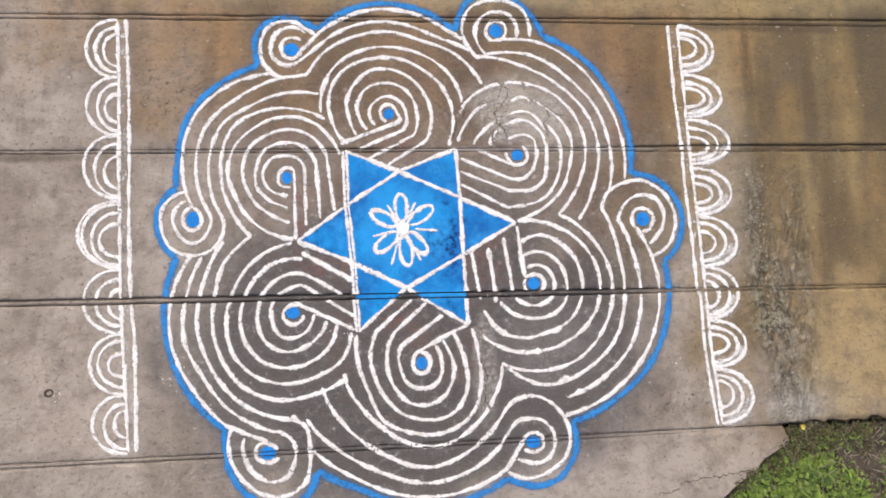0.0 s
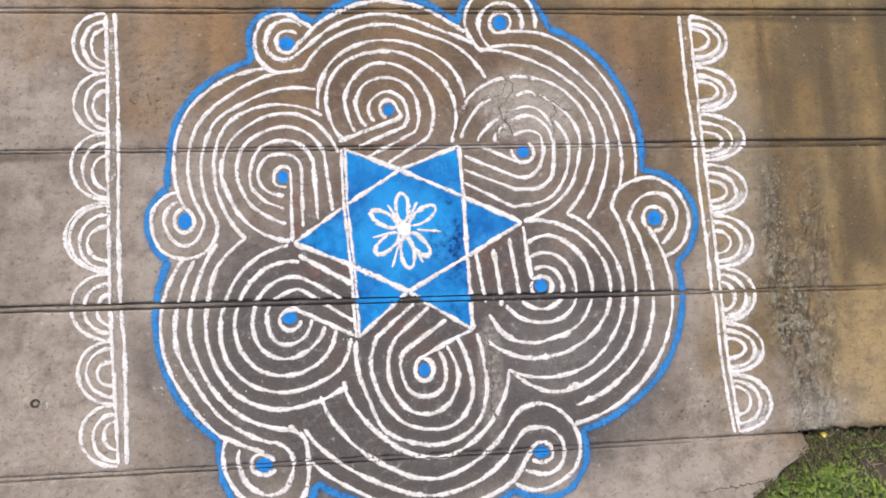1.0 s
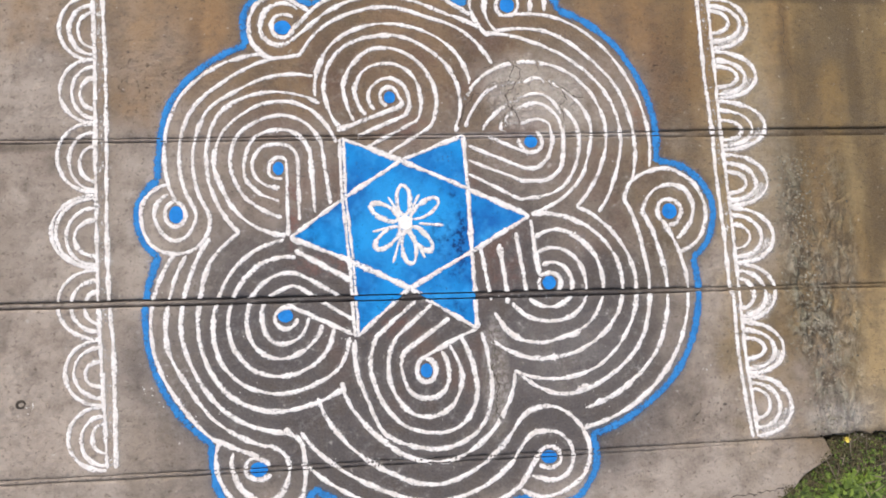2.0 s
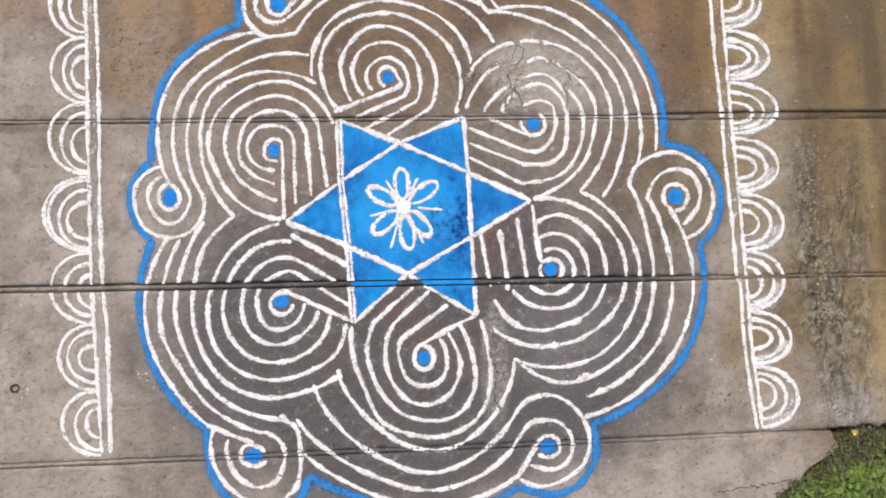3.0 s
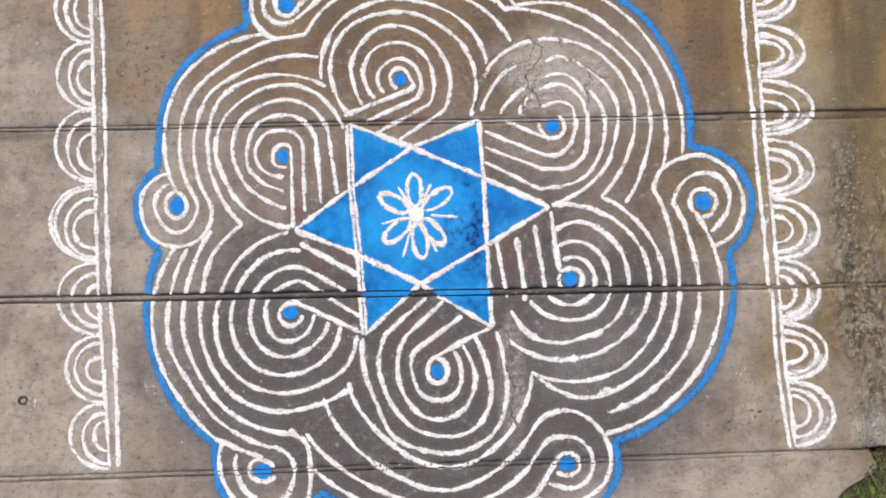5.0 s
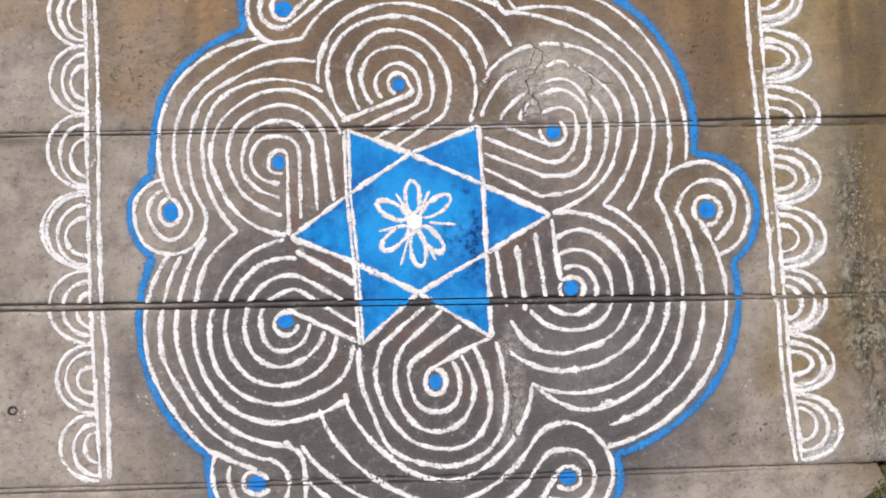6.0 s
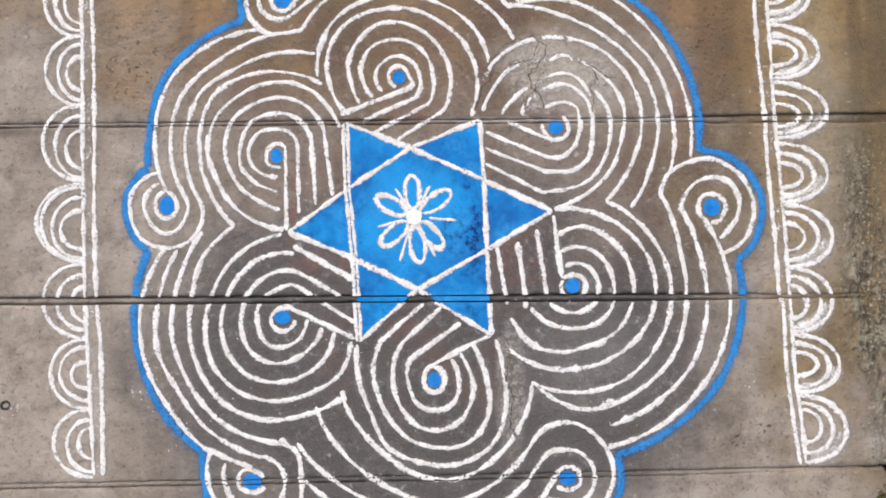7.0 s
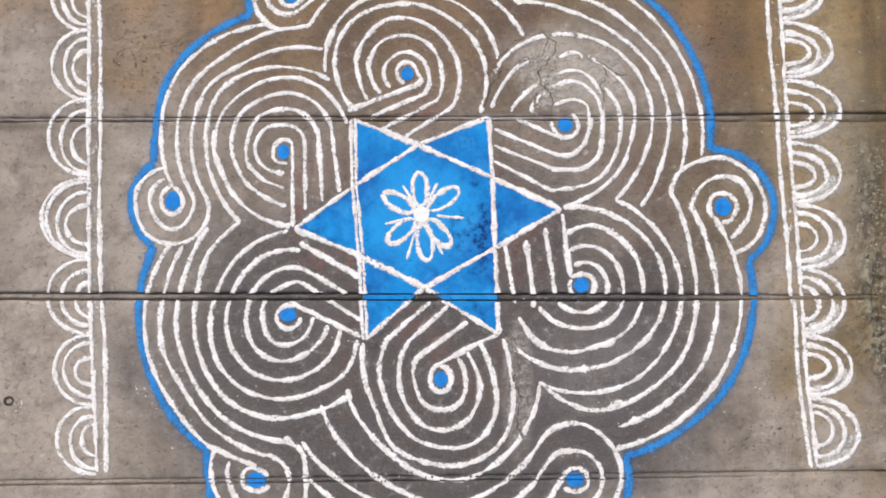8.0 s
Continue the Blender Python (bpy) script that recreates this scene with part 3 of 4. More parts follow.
def heap(points, material, rise, owner, name, label=""):
    """A flat bed of powder filling a polygon (millimetres), cut where it falls into a joint."""
    bm = bmesh.new()
    vs = [bm.verts.new((x / 1000, y / 1000, 0.0)) for x, y in points]
    bm.faces.new(vs)
    lo, hi = min(p[1] for p in points) / 1000, max(p[1] for p in points) / 1000
    for a, b, h in JOINTS:
        if lo < a < hi:
            for s in (-1, -0.6, 0.6, 1):
                bmesh.ops.bisect_plane(bm, geom=bm.verts[:] + bm.edges[:] + bm.faces[:], dist=1e-5, plane_co=(0, a + s * h, 0), plane_no=Vector((-b, 1, 0)))
    gone = [f for f in bm.faces if any(0.6 * h < abs(f.calc_center_median().y - a - b * f.calc_center_median().x) < h for a, b, h in JOINTS)]
    bmesh.ops.delete(bm, geom=gone, context="FACES")
    bmesh.ops.triangulate(bm, faces=bm.faces[:])
    for _ in range(3):
        long = [e for e in bm.edges if e.calc_length() > 0.02]
        if long:
            bmesh.ops.subdivide_edges(bm, edges=long, cuts=1)
            bmesh.ops.triangulate(bm, faces=bm.faces[:])
    if sum(f.normal.z for f in bm.faces) < 0:
        bmesh.ops.reverse_faces(bm, faces=bm.faces[:])
    for v in bm.verts:
        v.co.z = surf(v.co.x, v.co.y) + 0.001 * rise
    rim = [e for e in bm.edges if e.is_boundary]
    skirt = bmesh.ops.extrude_edge_only(bm, edges=rim)["geom"]
    for v in skirt:
        if isinstance(v, bmesh.types.BMVert):
            v.co.z -= 0.001 * rise + 0.0006
    me = bpy.data.meshes.new(name)
    bm.to_mesh(me)
    bm.free()
    me.materials.append(material)
    me.attributes.new("edge", "FLOAT", "POINT")
    return part(name, me, owner, label)


def oval(cx, cy, rx, ry, turn=0.0, n=22, wobble=0.06):
    out = []
    for k in range(n):
        a = math.tau * k / n
        w = 1 + wobble * noise.noise((math.cos(a) * 1.5 + cx, math.sin(a) * 1.5 + cy, 2))
        x, y = rx * w * math.cos(a), ry * w * math.sin(a)
        c, s = math.cos(radians(turn)), math.sin(radians(turn))
        out.append((cx + x * c - y * s, cy + x * s + y * c))
    return out


drawing = new("rangoli")
tagged(drawing, "white and blue chalk rangoli drawn on the concrete pavement", "rangoli")

CENTRES = dict(t=(-24, 238), tl=(-230, 105), bl=(-218, -165), b=(32, -270), br=(264, -121), tr=(241, 151), cl=(-411, 22), ctl=(-222, 374), ctr=(206, 421), cr=(502, 13), cbr=(249, -431), cbl=(-265, -430), star=(0, 0))
# blue outline round the whole figure
line(arc("t", 52, 128, 231, 238, 240, 230), width=7.6, jitter=0.3, material=OUTLINE_BLUE, rise=0.9, name="outline", label="blue powder outline")
line(arc("ctl", 39, 207, 71, 64, 69, 71, 75, 76, 71, 74), width=7.6, jitter=0.3, material=OUTLINE_BLUE, rise=0.9, name="outline", label="blue powder outline")
line(arc("tl", 104, 185, 241, 236, 232, 218, 214), width=7.6, jitter=0.3, material=OUTLINE_BLUE, rise=0.9, name="outline", label="blue powder outline")
line(arc("cl", 117, 249, 70, 69, 69, 69, 75, 81), width=7.6, jitter=0.3, material=OUTLINE_BLUE, rise=0.9, name="outline", label="blue powder outline")
line(arc("bl", 153, 240, 249, 245, 243, 246, 251), width=7.6, jitter=0.3, material=OUTLINE_BLUE, rise=0.9, name="outline", label="blue powder outline")
line(arc("cbl", 149, 337, 93, 76, 76, 80, 90, 101, 110, 101), width=7.6, jitter=0.3, material=OUTLINE_BLUE, rise=0.9, name="outline", label="blue powder outline")
line(arc("b", -136, -54, 282, 265, 269, 275, 281), width=7.6, jitter=0.3, material=OUTLINE_BLUE, rise=0.9, name="outline", label="blue powder outline")
line(arc("cbr", -128, 24, 84, 83, 85, 86, 86, 88, 88), width=7.6, jitter=0.3, material=OUTLINE_BLUE, rise=0.9, name="outline", label="blue powder outline")
line(arc("br", -77, 9, 282, 281, 286, 286, 282), width=7.6, jitter=0.3, material=OUTLINE_BLUE, rise=0.9, name="outline", label="blue powder outline")
line(arc("cr", -66, 100, 97, 92, 86, 86, 85, 88, 92, 99), width=7.6, jitter=0.3, material=OUTLINE_BLUE, rise=0.9, name="outline", label="blue powder outline")
line(arc("tr", -10, 76, 245, 245, 249, 260, 268), width=7.6, jitter=0.3, material=OUTLINE_BLUE, rise=0.9, name="outline", label="blue powder outline")
line(arc("ctr", -6, 181, 100, 86, 82, 79, 82, 88, 85, 86), width=7.6, jitter=0.3, material=OUTLINE_BLUE, rise=0.9, name="outline", label="blue powder outline")
# white lines, swirl by swirl
line(arc("tl", 97, 192, 219, 223, 222, 208, 195), to(-412, 45), width=4.3)
line(arc("tl", 93, 198, 208, 192, 191, 179, 169), arc("cl", 57, -249, 37, 33, 35, 36, 39, 45, 47, 42, 38, 38, 39, 40, 40), width=4.3)
line(arc("tl", 70, 208, 186, 175, 165, 168, 158, 151, 148), arc("cl", 15, -253, 52, 61, 67, 71, 71, 70, 65, 62, 63, 60, 58), width=4.3)
line(arc("tl", 58, 240, 144, 144, 147, 148, 135, 126, 127, 137), width=4.3)
line(arc("tl", 24, 276, 116, 121, 127, 125, 121, 121, 116, 107, 110, 115, 126), width=4.3)
line(to(-136, 37), to(-152, 153), arc("tl", 32, 274, 91, 98, 100, 97, 96, 89, 82, 80, 81, 91), width=4.3)
line(to(-164, 22), to(-172, 134), arc("tl", 26, 272, 65, 70, 73, 72, 72, 66, 62, 61, 58, 57, 60), width=4.3)
line(to(-192, 8), to(-195, 122), arc("tl", 27, 274, 39, 44, 45, 46, 49, 49, 47, 44, 40, 37, 36), width=4.3)
line(to(-212, -21), to(-215, 105), arc("tl", 0, 291, 15, 16, 21, 21, 20, 18, 17, 17, 19, 20, 19, 20), width=4.3)
line(to(133, 401), to(97, 424), arc("t", 57, 129, 222, 227, 227, 223), to(-203, 371), width=4.5)
line(arc("t", 36, 128, 224, 197, 198, 202, 203), to(-170, 379), to(-207, 347), width=4.5)
line(arc("t", 18, 138, 207, 193, 174, 178, 180, 186), to(-180, 337), to(-191, 320), to(-241, 313), width=4.5)
line(arc("t", 4, 179, 155, 155, 149, 144, 146, 149, 145, 138), width=4.5)
line(arc("t", -29, 213, 139, 133, 127, 120, 121, 123, 130, 128, 118, 109), width=4.5)
line(to(-35, 126), to(49, 179), arc("t", -39, 214, 94, 90, 87, 86, 90, 96, 99, 94, 89, 81, 80), width=4.5)
line(to(-67, 143), to(27, 193), arc("t", -41, 217, 68, 61, 58, 60, 63, 66, 69, 70, 67, 60, 56), width=4.5)
line(to(-84, 164), to(5, 204), arc("t", -49, 220, 45, 40, 35, 35, 35, 37, 38, 38, 40, 39, 37), width=4.5)
line(to(-123, 175), to(-9, 219), arc("t", -52, 253, 24, 26, 17, 16, 17, 19, 20, 20, 20, 18, 18, 17, 17), width=4.5)
line(arc("tr", 100, -13, 252, 252, 240, 230, 229, 233), width=4.1)
line(arc("tr", 105, -22, 225, 220, 204, 201, 200, 207), width=4.1)
line(arc("tr", 111, -48, 228, 194, 179, 177, 175, 173, 185), width=4.1)
line(arc("tr", 138, -57, 152, 157, 156, 156, 153, 149, 144, 142, 150), width=4.1)
line(arc("tr", 167, 127, 127, 125, 128), to(182, 264), width=4.1)
line(arc("tr", 94, 77, 116, 125, 125), to(271, 266), width=4.1)
line(arc("tr", 70, -91, 122, 122, 121, 113, 117, 123, 136), width=4.1)
line(arc("tr", 166, 124, 94, 87, 83), width=4.1)
line(arc("tr", 97, 42, 89, 96, 91, 81), width=4.1)
line(arc("tr", 44, -82, 92, 94, 93, 97, 105, 107), to(217, 40), to(120, 90), width=4.1)
line(arc("tr", 159, 128, 62, 64, 66), width=4.1)
line(arc("tr", 101, -71, 71, 77, 73, 68, 63, 66, 76, 79), to(223, 75), to(121, 116), width=4.1)
line(arc("tr", 118, 46, 38, 40, 46, 50), arc("tr", 46, -82, 50, 44, 41, 42, 46, 52), to(228, 99), to(122, 144), width=4.1)
line(arc("tr", 165, 255, 24, 22, 20, 20), to(232, 124), width=3.9)
line(to(159, 161), to(224, 133), arc("tr", -132, 60, 23, 22, 22, 22, 22, 21, 21, 22), width=4.1)
line(arc("tr", 120, 94, 128, 120, 118), width=7, rise=0.5, name="smudge", material=DUST)
line(arc("tr", 126, 96, 84, 85, 89), width=7, rise=0.5, name="smudge", material=DUST)
line(arc("tr", 131, 100, 65, 67, 71), width=7, rise=0.5, name="smudge", material=DUST)
line(arc("tr", 77, 60, 124, 122, 117), width=7, rise=0.5, name="smudge", material=DUST)
line(arc("tr", 160, 122, 59, 56, 38), width=7, rise=0.5, name="smudge", material=DUST)
line(arc("tr", 136, 149, 152, 149, 148), width=7, rise=0.5, name="smudge", material=DUST)
line(arc("cr", -78, 181, 53, 46, 45, 46, 49, 53, 52, 50, 49, 50, 53), arc("br", 36, -75, 228, 222, 226, 233, 233, 233), width=4.8)
line(arc("cr", -78, 165, 79, 77, 73, 71, 71, 73, 77, 83, 86, 92, 89), arc("br", 46, -112, 218, 193, 191, 199, 200, 200, 172), width=4.8)
line(arc("cr", -135, -457, 25, 23, 23, 24, 25, 23, 23, 23, 23, 23, 23, 26, 26), width=4.8)
line(arc("br", 28, -79, 251, 263, 267, 267, 266), width=4.8)
line(arc("br", 68, -115, 158, 157, 162, 166, 169, 173, 172, 171), width=4.8)
line(arc("br", 102, -139, 136, 132, 133, 137, 139, 136, 132, 133, 140, 148), width=4.8)
line(arc("br", 105, -155, 92, 105, 104, 103, 102, 102, 101, 99, 108, 115, 114), width=4.8)
line(arc("br", 107, -156, 64, 70, 71, 70, 69, 72, 71, 68, 68, 72, 77), width=4.8)
line(arc("br", 108, -148, 38, 42, 44, 44, 43, 44, 43, 41, 41, 42, 46), width=4.8)
line(to(234, 1), to(246, -103), arc("br", 134, -219, 25, 21, 22, 23, 23, 22, 21, 20, 19, 19, 20, 20, 19, 20, 21), width=4.8)
line(to(205, -22), to(221, -135), width=4.8)
line(to(173, -43), to(185, -136), to(185, -154), width=4.8)
line(to(138, -47), to(154, -147), width=4.8)
line(to(127, -198), to(94, -211), to(28, -247), arc("b", 101, 453, 24, 21, 18, 17, 18, 19, 20, 20, 19, 18, 17, 17, 18, 20, 21), width=4.8)
line(arc("b", 50, -222, 44, 41, 40, 44, 49, 50, 49, 48, 44, 43, 47, 52), to(76, -177), width=4.8)
line(arc("b", 46, -216, 61, 59, 65, 71, 79, 82, 79, 71, 68, 69, 76), to(-20, -208), to(45, -151), width=4.8)
line(arc("b", 44, -216, 86, 83, 90, 106, 116, 110, 104, 97, 95, 102, 109), to(15, -144), width=4.8)
line(arc("b", 33, -205, 120, 115, 125, 141, 142, 135, 132, 117, 123, 140), width=4.8)
line(arc("b", -3, -172, 162, 160, 161, 164, 156, 145, 145, 154), width=4.8)
line(arc("b", -168, -33, 199, 189, 188, 200, 194, 190), arc("cbr", 136, -134, 81, 89, 89, 83, 79, 75, 71, 65, 66, 71, 76), width=4.8)
line(arc("b", -156, -46, 246, 228, 221, 229, 229, 224), arc("cbr", 179, -137, 61, 52, 51, 46, 46, 45, 45, 44, 44, 43, 41, 39, 45), width=4.8)
line(arc("b", -143, -52, 265, 251, 254, 259, 266), to(229, -427), width=4.8)
line(arc("cbr", 169, -146, 20, 19, 19, 18, 19, 21, 21, 22, 21, 20, 19, 20, 22), width=4.8)
line(arc("bl", 149, 240, 227, 233, 235, 235, 245), to(-304, -394), to(-265, -408), width=4.8)
line(arc("bl", 147, 261, 208, 206, 211, 207, 218, 228), arc("cbl", 76, -214, 41, 46, 51, 53, 55, 58, 54, 47, 44, 42, 46, 53), width=4.8)
line(arc("bl", 133, 267, 196, 182, 183, 185, 196, 204), arc("cbl", 60, -217, 71, 85, 80, 83, 91, 88, 78, 69, 66, 68, 75, 84), width=4.8)
line(arc("bl", 118, 307, 172, 166, 154, 154, 160, 168, 169, 164, 165), width=4.8)
line(arc("bl", 91, 340, 137, 130, 124, 123, 129, 137, 140, 137, 133, 133, 121), width=4.8)
line(arc("bl", 80, 344, 107, 105, 100, 98, 101, 106, 109, 107, 102, 97, 89), width=4.8)
line(to(-121, -132), to(-177, -99), to(-195, -90), arc("bl", 73, 345, 79, 76, 71, 69, 67, 70, 75, 77, 75, 70, 69, 67), width=4.8)
line(to(-99, -175), to(-199, -111), arc("bl", 71, 355, 57, 48, 45, 44, 42, 43, 47, 51, 48, 46, 42, 41), width=4.8)
line(to(-99, -201), to(-186, -159), to(-206, -150), arc("bl", 51, 347, 20, 17, 15, 15, 17, 19, 21, 22, 23, 23, 22, 22), width=4.8)
line(to(-201, -47), to(-101, -104), width=4.8)
line(arc("cbl", 17, 337, 20, 17, 17, 19, 22, 24, 22, 22, 18, 18, 19, 19, 23), width=4.8)
line(arc("ctl", 33, 258, 59, 53, 60, 63, 66, 63, 62, 63, 63, 63), width=4.8)
line(arc("ctl", 52, 299, 46, 48, 47, 45, 42, 41, 40, 38, 36, 33, 31), width=4.8)
line(arc("ctl", 45, 352, 29, 27, 25, 25, 22, 20, 19, 20, 20, 20, 19, 19, 21), width=4.8)
line(arc("ctr", -121, -369, 73, 71, 72, 73, 74, 71, 70, 73, 76, 74, 73), width=4.8)
line(arc("ctr", -114, -375, 57, 50, 46, 44, 43, 43, 43, 46, 47, 45, 46), width=4.8)
line(arc("ctr", -109, -443, 23, 23, 23, 22, 22, 22, 22, 23, 24, 22, 21, 21, 21, 21), width=4.8)
line(arc("cl", 101, 451, 24, 23, 21, 19, 20, 21, 22, 21, 19, 17, 16, 17, 20, 23), width=4.8)

# thick dabs where the hand paused
for x, y, turn, long, wide in ((344, -339, 25, 10, 5.5), (317, -311, 25, 12, 6.0), (307, -213, 22, 12, 5.5), (-117, -294, -62, 9, 5.5), (-215, -368, -25, 8, 6.0)):
    dx, dy = long * math.cos(radians(turn)), long * math.sin(radians(turn))
    line(to(x - dx, y - dy), to(x, y + 1), to(x + dx, y + dy), width=wide, jitter=0.9, rise=2.4, name="chalk_dab")

# blue dots in the swirls and curls
for key, rx, ry in (("t", 12, 13), ("tl", 11, 14), ("bl", 15, 13), ("b", 12, 14), ("br", 14, 14), ("tr", 14, 13),
                    ("cl", 14, 18), ("ctl", 17, 15), ("ctr", 16, 17), ("cr", 16, 17), ("cbr", 16, 13), ("cbl", 17, 14)):
    cx, cy = CENTRES[key]
    cy += 4 if key == "br" else 0
    heap(oval(cx, cy, 0.9 * rx, 0.9 * ry), DOT_BLUE, 0.8, drawing, "dot", "small blue powder dot")

part("chip", ribbon(oval(-667, -304, 7, 6, 0, 22, 0.3), 1.2, 0.9, CRACK, 0.3, True), pavement, "small round chipped hole")

# six-pointed star: blue beds between white lines
SL, SR, STL, STR, SBL, SBR = (-209, -24), (232, 9), (-114, 160), (112, 164), (-91, -206), (127, -198)


NW, UP, NE, SE, DOWN, SW = (-111, 48), (-5, 117), (118, 62), (122, -56), (5, -121), (-99, -69)
heap([NW, UP, NE, SE, DOWN, SW], BLUE, 0.8, drawing, "star_centre", "blue powder hexagon")
for tri in ((SL, NW, SW), (STL, UP, NW), (STR, NE, UP), (SR, SE, NE), (SBR, DOWN, SE), (SBL, SW, DOWN)):
    heap(tri, BLUE, 0.8, drawing, "star_point", "blue powder triangle")
for run in ((SL, NW, UP, STR), (SL, SW, DOWN, SBR), (SR, NE, UP, STL), (SR, SE, DOWN, SBL), (STR, NE, SE, SBR)):
    line(*[to(*p) for p in run], width=5.0, rise=2.0, name="star_line")
for shift in (-4, 3):
    line(*[to(x + shift, y) for x, y in (STL, NW, SW, SBL)], width=3.5, rise=2.0, name="star_line")

# flower in the star
for tip_x, tip_y in ((-4, 72), (63, 44), (49, -53), (10, -79), (-57, -48), (-64, 34)):
    far_out = math.hypot(tip_x, tip_y)
    turn = math.degrees(math.atan2(tip_y, tip_x))
    mid = 0.5 * (far_out + 12) / far_out
    line(oval(tip_x * mid, tip_y * mid, far_out / 2 - 8, 12.5, turn, 30, 0.1), width=4.5, rise=2.0, name="petal", closed=True)
for x, y in ((-31, 48), (27, 52), (71, -6), (35, -66), (-24, -74), (-60, -16)):
    line(to(0.35 * x, 0.35 * y), to(x, y), width=2.8, rise=2.0, name="ray")
heap(oval(0, 0, 13, 13), CRUMB, 3.4, drawing, "flower_centre", "white chalk spot")


# ---- chalk borders on both sides ----
def border(rails, arches, side, label):
    strip = new("chalk_border")
    tagged(strip, label, "chalk border", group="chalk borders beside the rangoli")
    for rail in rails:
        line(*[to(*p) for p in rail], width=4.4, rise=1.6, name="rail", owner=strip)
    gap = [((p[0] + q[0]) / 2, (p[1] + q[1]) / 2) for p, q in zip(rails[0], rails[1])]
    line(*[to(*p) for p in gap], width=10, rise=0.5, name="smudge", owner=strip, material=THIN_DUST, label="thin chalk dust between the rails")
    for x, y, *sizes in arches:
        first = None
        for half, depth, shift in zip(sizes[0::3], sizes[1::3], sizes[2::3]):
            pts = []
            for k in range(25):
                a = math.pi * k / 24
                pts.append((x + side * depth * math.sin(a) ** 0.9 - 0.05 * half * math.cos(a), y + shift + half * math.cos(a)))
            ob = line(pts, width=4.2 if side < 0 else 4.8, rise=1.6, name="scallop" if first is None else "inner_arch", owner=first or strip)
            first = first or ob
        if side > 0:
            # powder dragged down over the lower half of each scallop
            for inset, wide in ((-1, 6.5), (-11, 6.5)):
                half, depth = sizes[0] + inset, sizes[1] + inset
                low = [(x + depth * math.sin(math.pi * k / 24) ** 0.9, y + half * math.cos(math.pi * k / 24)) for k in range(13, 24)]
                line(low, width=wide, rise=0.7, name="smudge", owner=strip, material=DRAGGED)


border(
    [[(-549, 433), (-540, 297), (-535, 158), (-532, 11), (-524, -132), (-515, -207), (-506, -417)],
     [(-566, 429), (-559, 297), (-555, 158), (-549, 11), (-543, -131), (-537, -207), (-520, -417)]],
    [(-563, 371, 61, 61, 0, 47, 43, -3, 33, 28, -4), (-557, 252, 60, 62, 0, 48, 41, -3, 29, 27, -5), (-553, 129, 64, 67, 0, 53, 46, -7, 32, 28, -12),
     (-548, -6, 65, 78, 0, 62, 70, -2, 51, 52, -9, 32, 38, -12), (-542, -135, 61, 69, 0, 45, 46, -3, 28, 23, -6), (-534, -254, 56, 61, 0, 43, 46, 0, 22, 27, -2),
     (-524, -366, 54, 63, 0, 42, 41, -4, 25, 23, 0)],
    -1, "white chalk border with two rails and seven scallops")
border(
    [[(586, 441), (590, 275), (598, 169), (599, 83), (606, -27), (609, -131), (616, -150), (617, -262), (626, -354), (633, -413)],
     [(608, 438), (612, 290), (614, 175), (619, 83), (624, -27), (627, -131), (628, -155), (631, -262), (639, -354), (642, -408)]],
    [(610, 387, 52, 75, 0, 36, 60, -1, 23, 37, 2), (612, 281, 47, 83, 0, 35, 61, -5, 21, 45, -4), (615, 179, 48, 90, 0, 35, 64, -5, 20, 43, -9),
     (619, 71, 50, 82, 0, 37, 59, -3, 21, 39, -4), (624, -36, 53, 80, 0, 40, 56, -1, 23, 33, -2), (627, -143, 53, 72, 0, 43, 53, -4, 28, 29, -4),
     (631, -249, 48, 75, 0, 36, 58, -3, 20, 38, -1), (638, -356, 54, 74, 0, 41, 52, 1, 27, 33, 4)],
    1, "white chalk border with two rails and eight smudged scallops")


# crumbs of chalk fallen beside the lines, and a few bits of grit
verts, faces = [], []
spill = random.Random(5)


def crumb(x, y, size):
    base = len(verts)
    z = surf(x, y)
    for k in range(5):
        a = math.tau * k / 5 + spill.random()
        verts.append((x + size * math.cos(a) * spill.uniform(0.6, 1.1), y + size * math.sin(a) * spill.uniform(0.6, 1.1), z - 0.0006))
    verts.append((x, y, z + size * 0.7))
    faces.extend([(base + k, base + (k + 1) % 5, base + 5) for k in range(5)])


for _ in range(130):
    a, r = spill.uniform(0, math.tau), 0.47 * math.sqrt(spill.random())
    crumb(0.04 + 1.05 * r * math.cos(a), -0.02 + r * math.sin(a), spill.uniform(0.0006, 0.0016))
for cx, cy, many, wide in ((-0.440, -0.288, 16, 0.016), (-0.651, -0.311, 12, 0.005), (-0.16, -0.20, 8, 0.012), (0.335, -0.335, 9, 0.012), (-0.10, -0.215, 8, 0.01), (-0.30, -0.325, 8, 0.014), (0.55, -0.285, 4, 0.01), (-0.41, -0.345, 5, 0.02)):
    for _ in range(many):
        crumb(cx + spill.gauss(0, wide), cy + spill.gauss(0, wide), spill.uniform(0.0007, 0.0022))
tagged(new("chalk_crumbs", mesh_of("chalk_crumbs", verts, faces, CRUMB)), "scattered white chalk crumbs on the concrete", "chalk crumbs", kind="stuff")


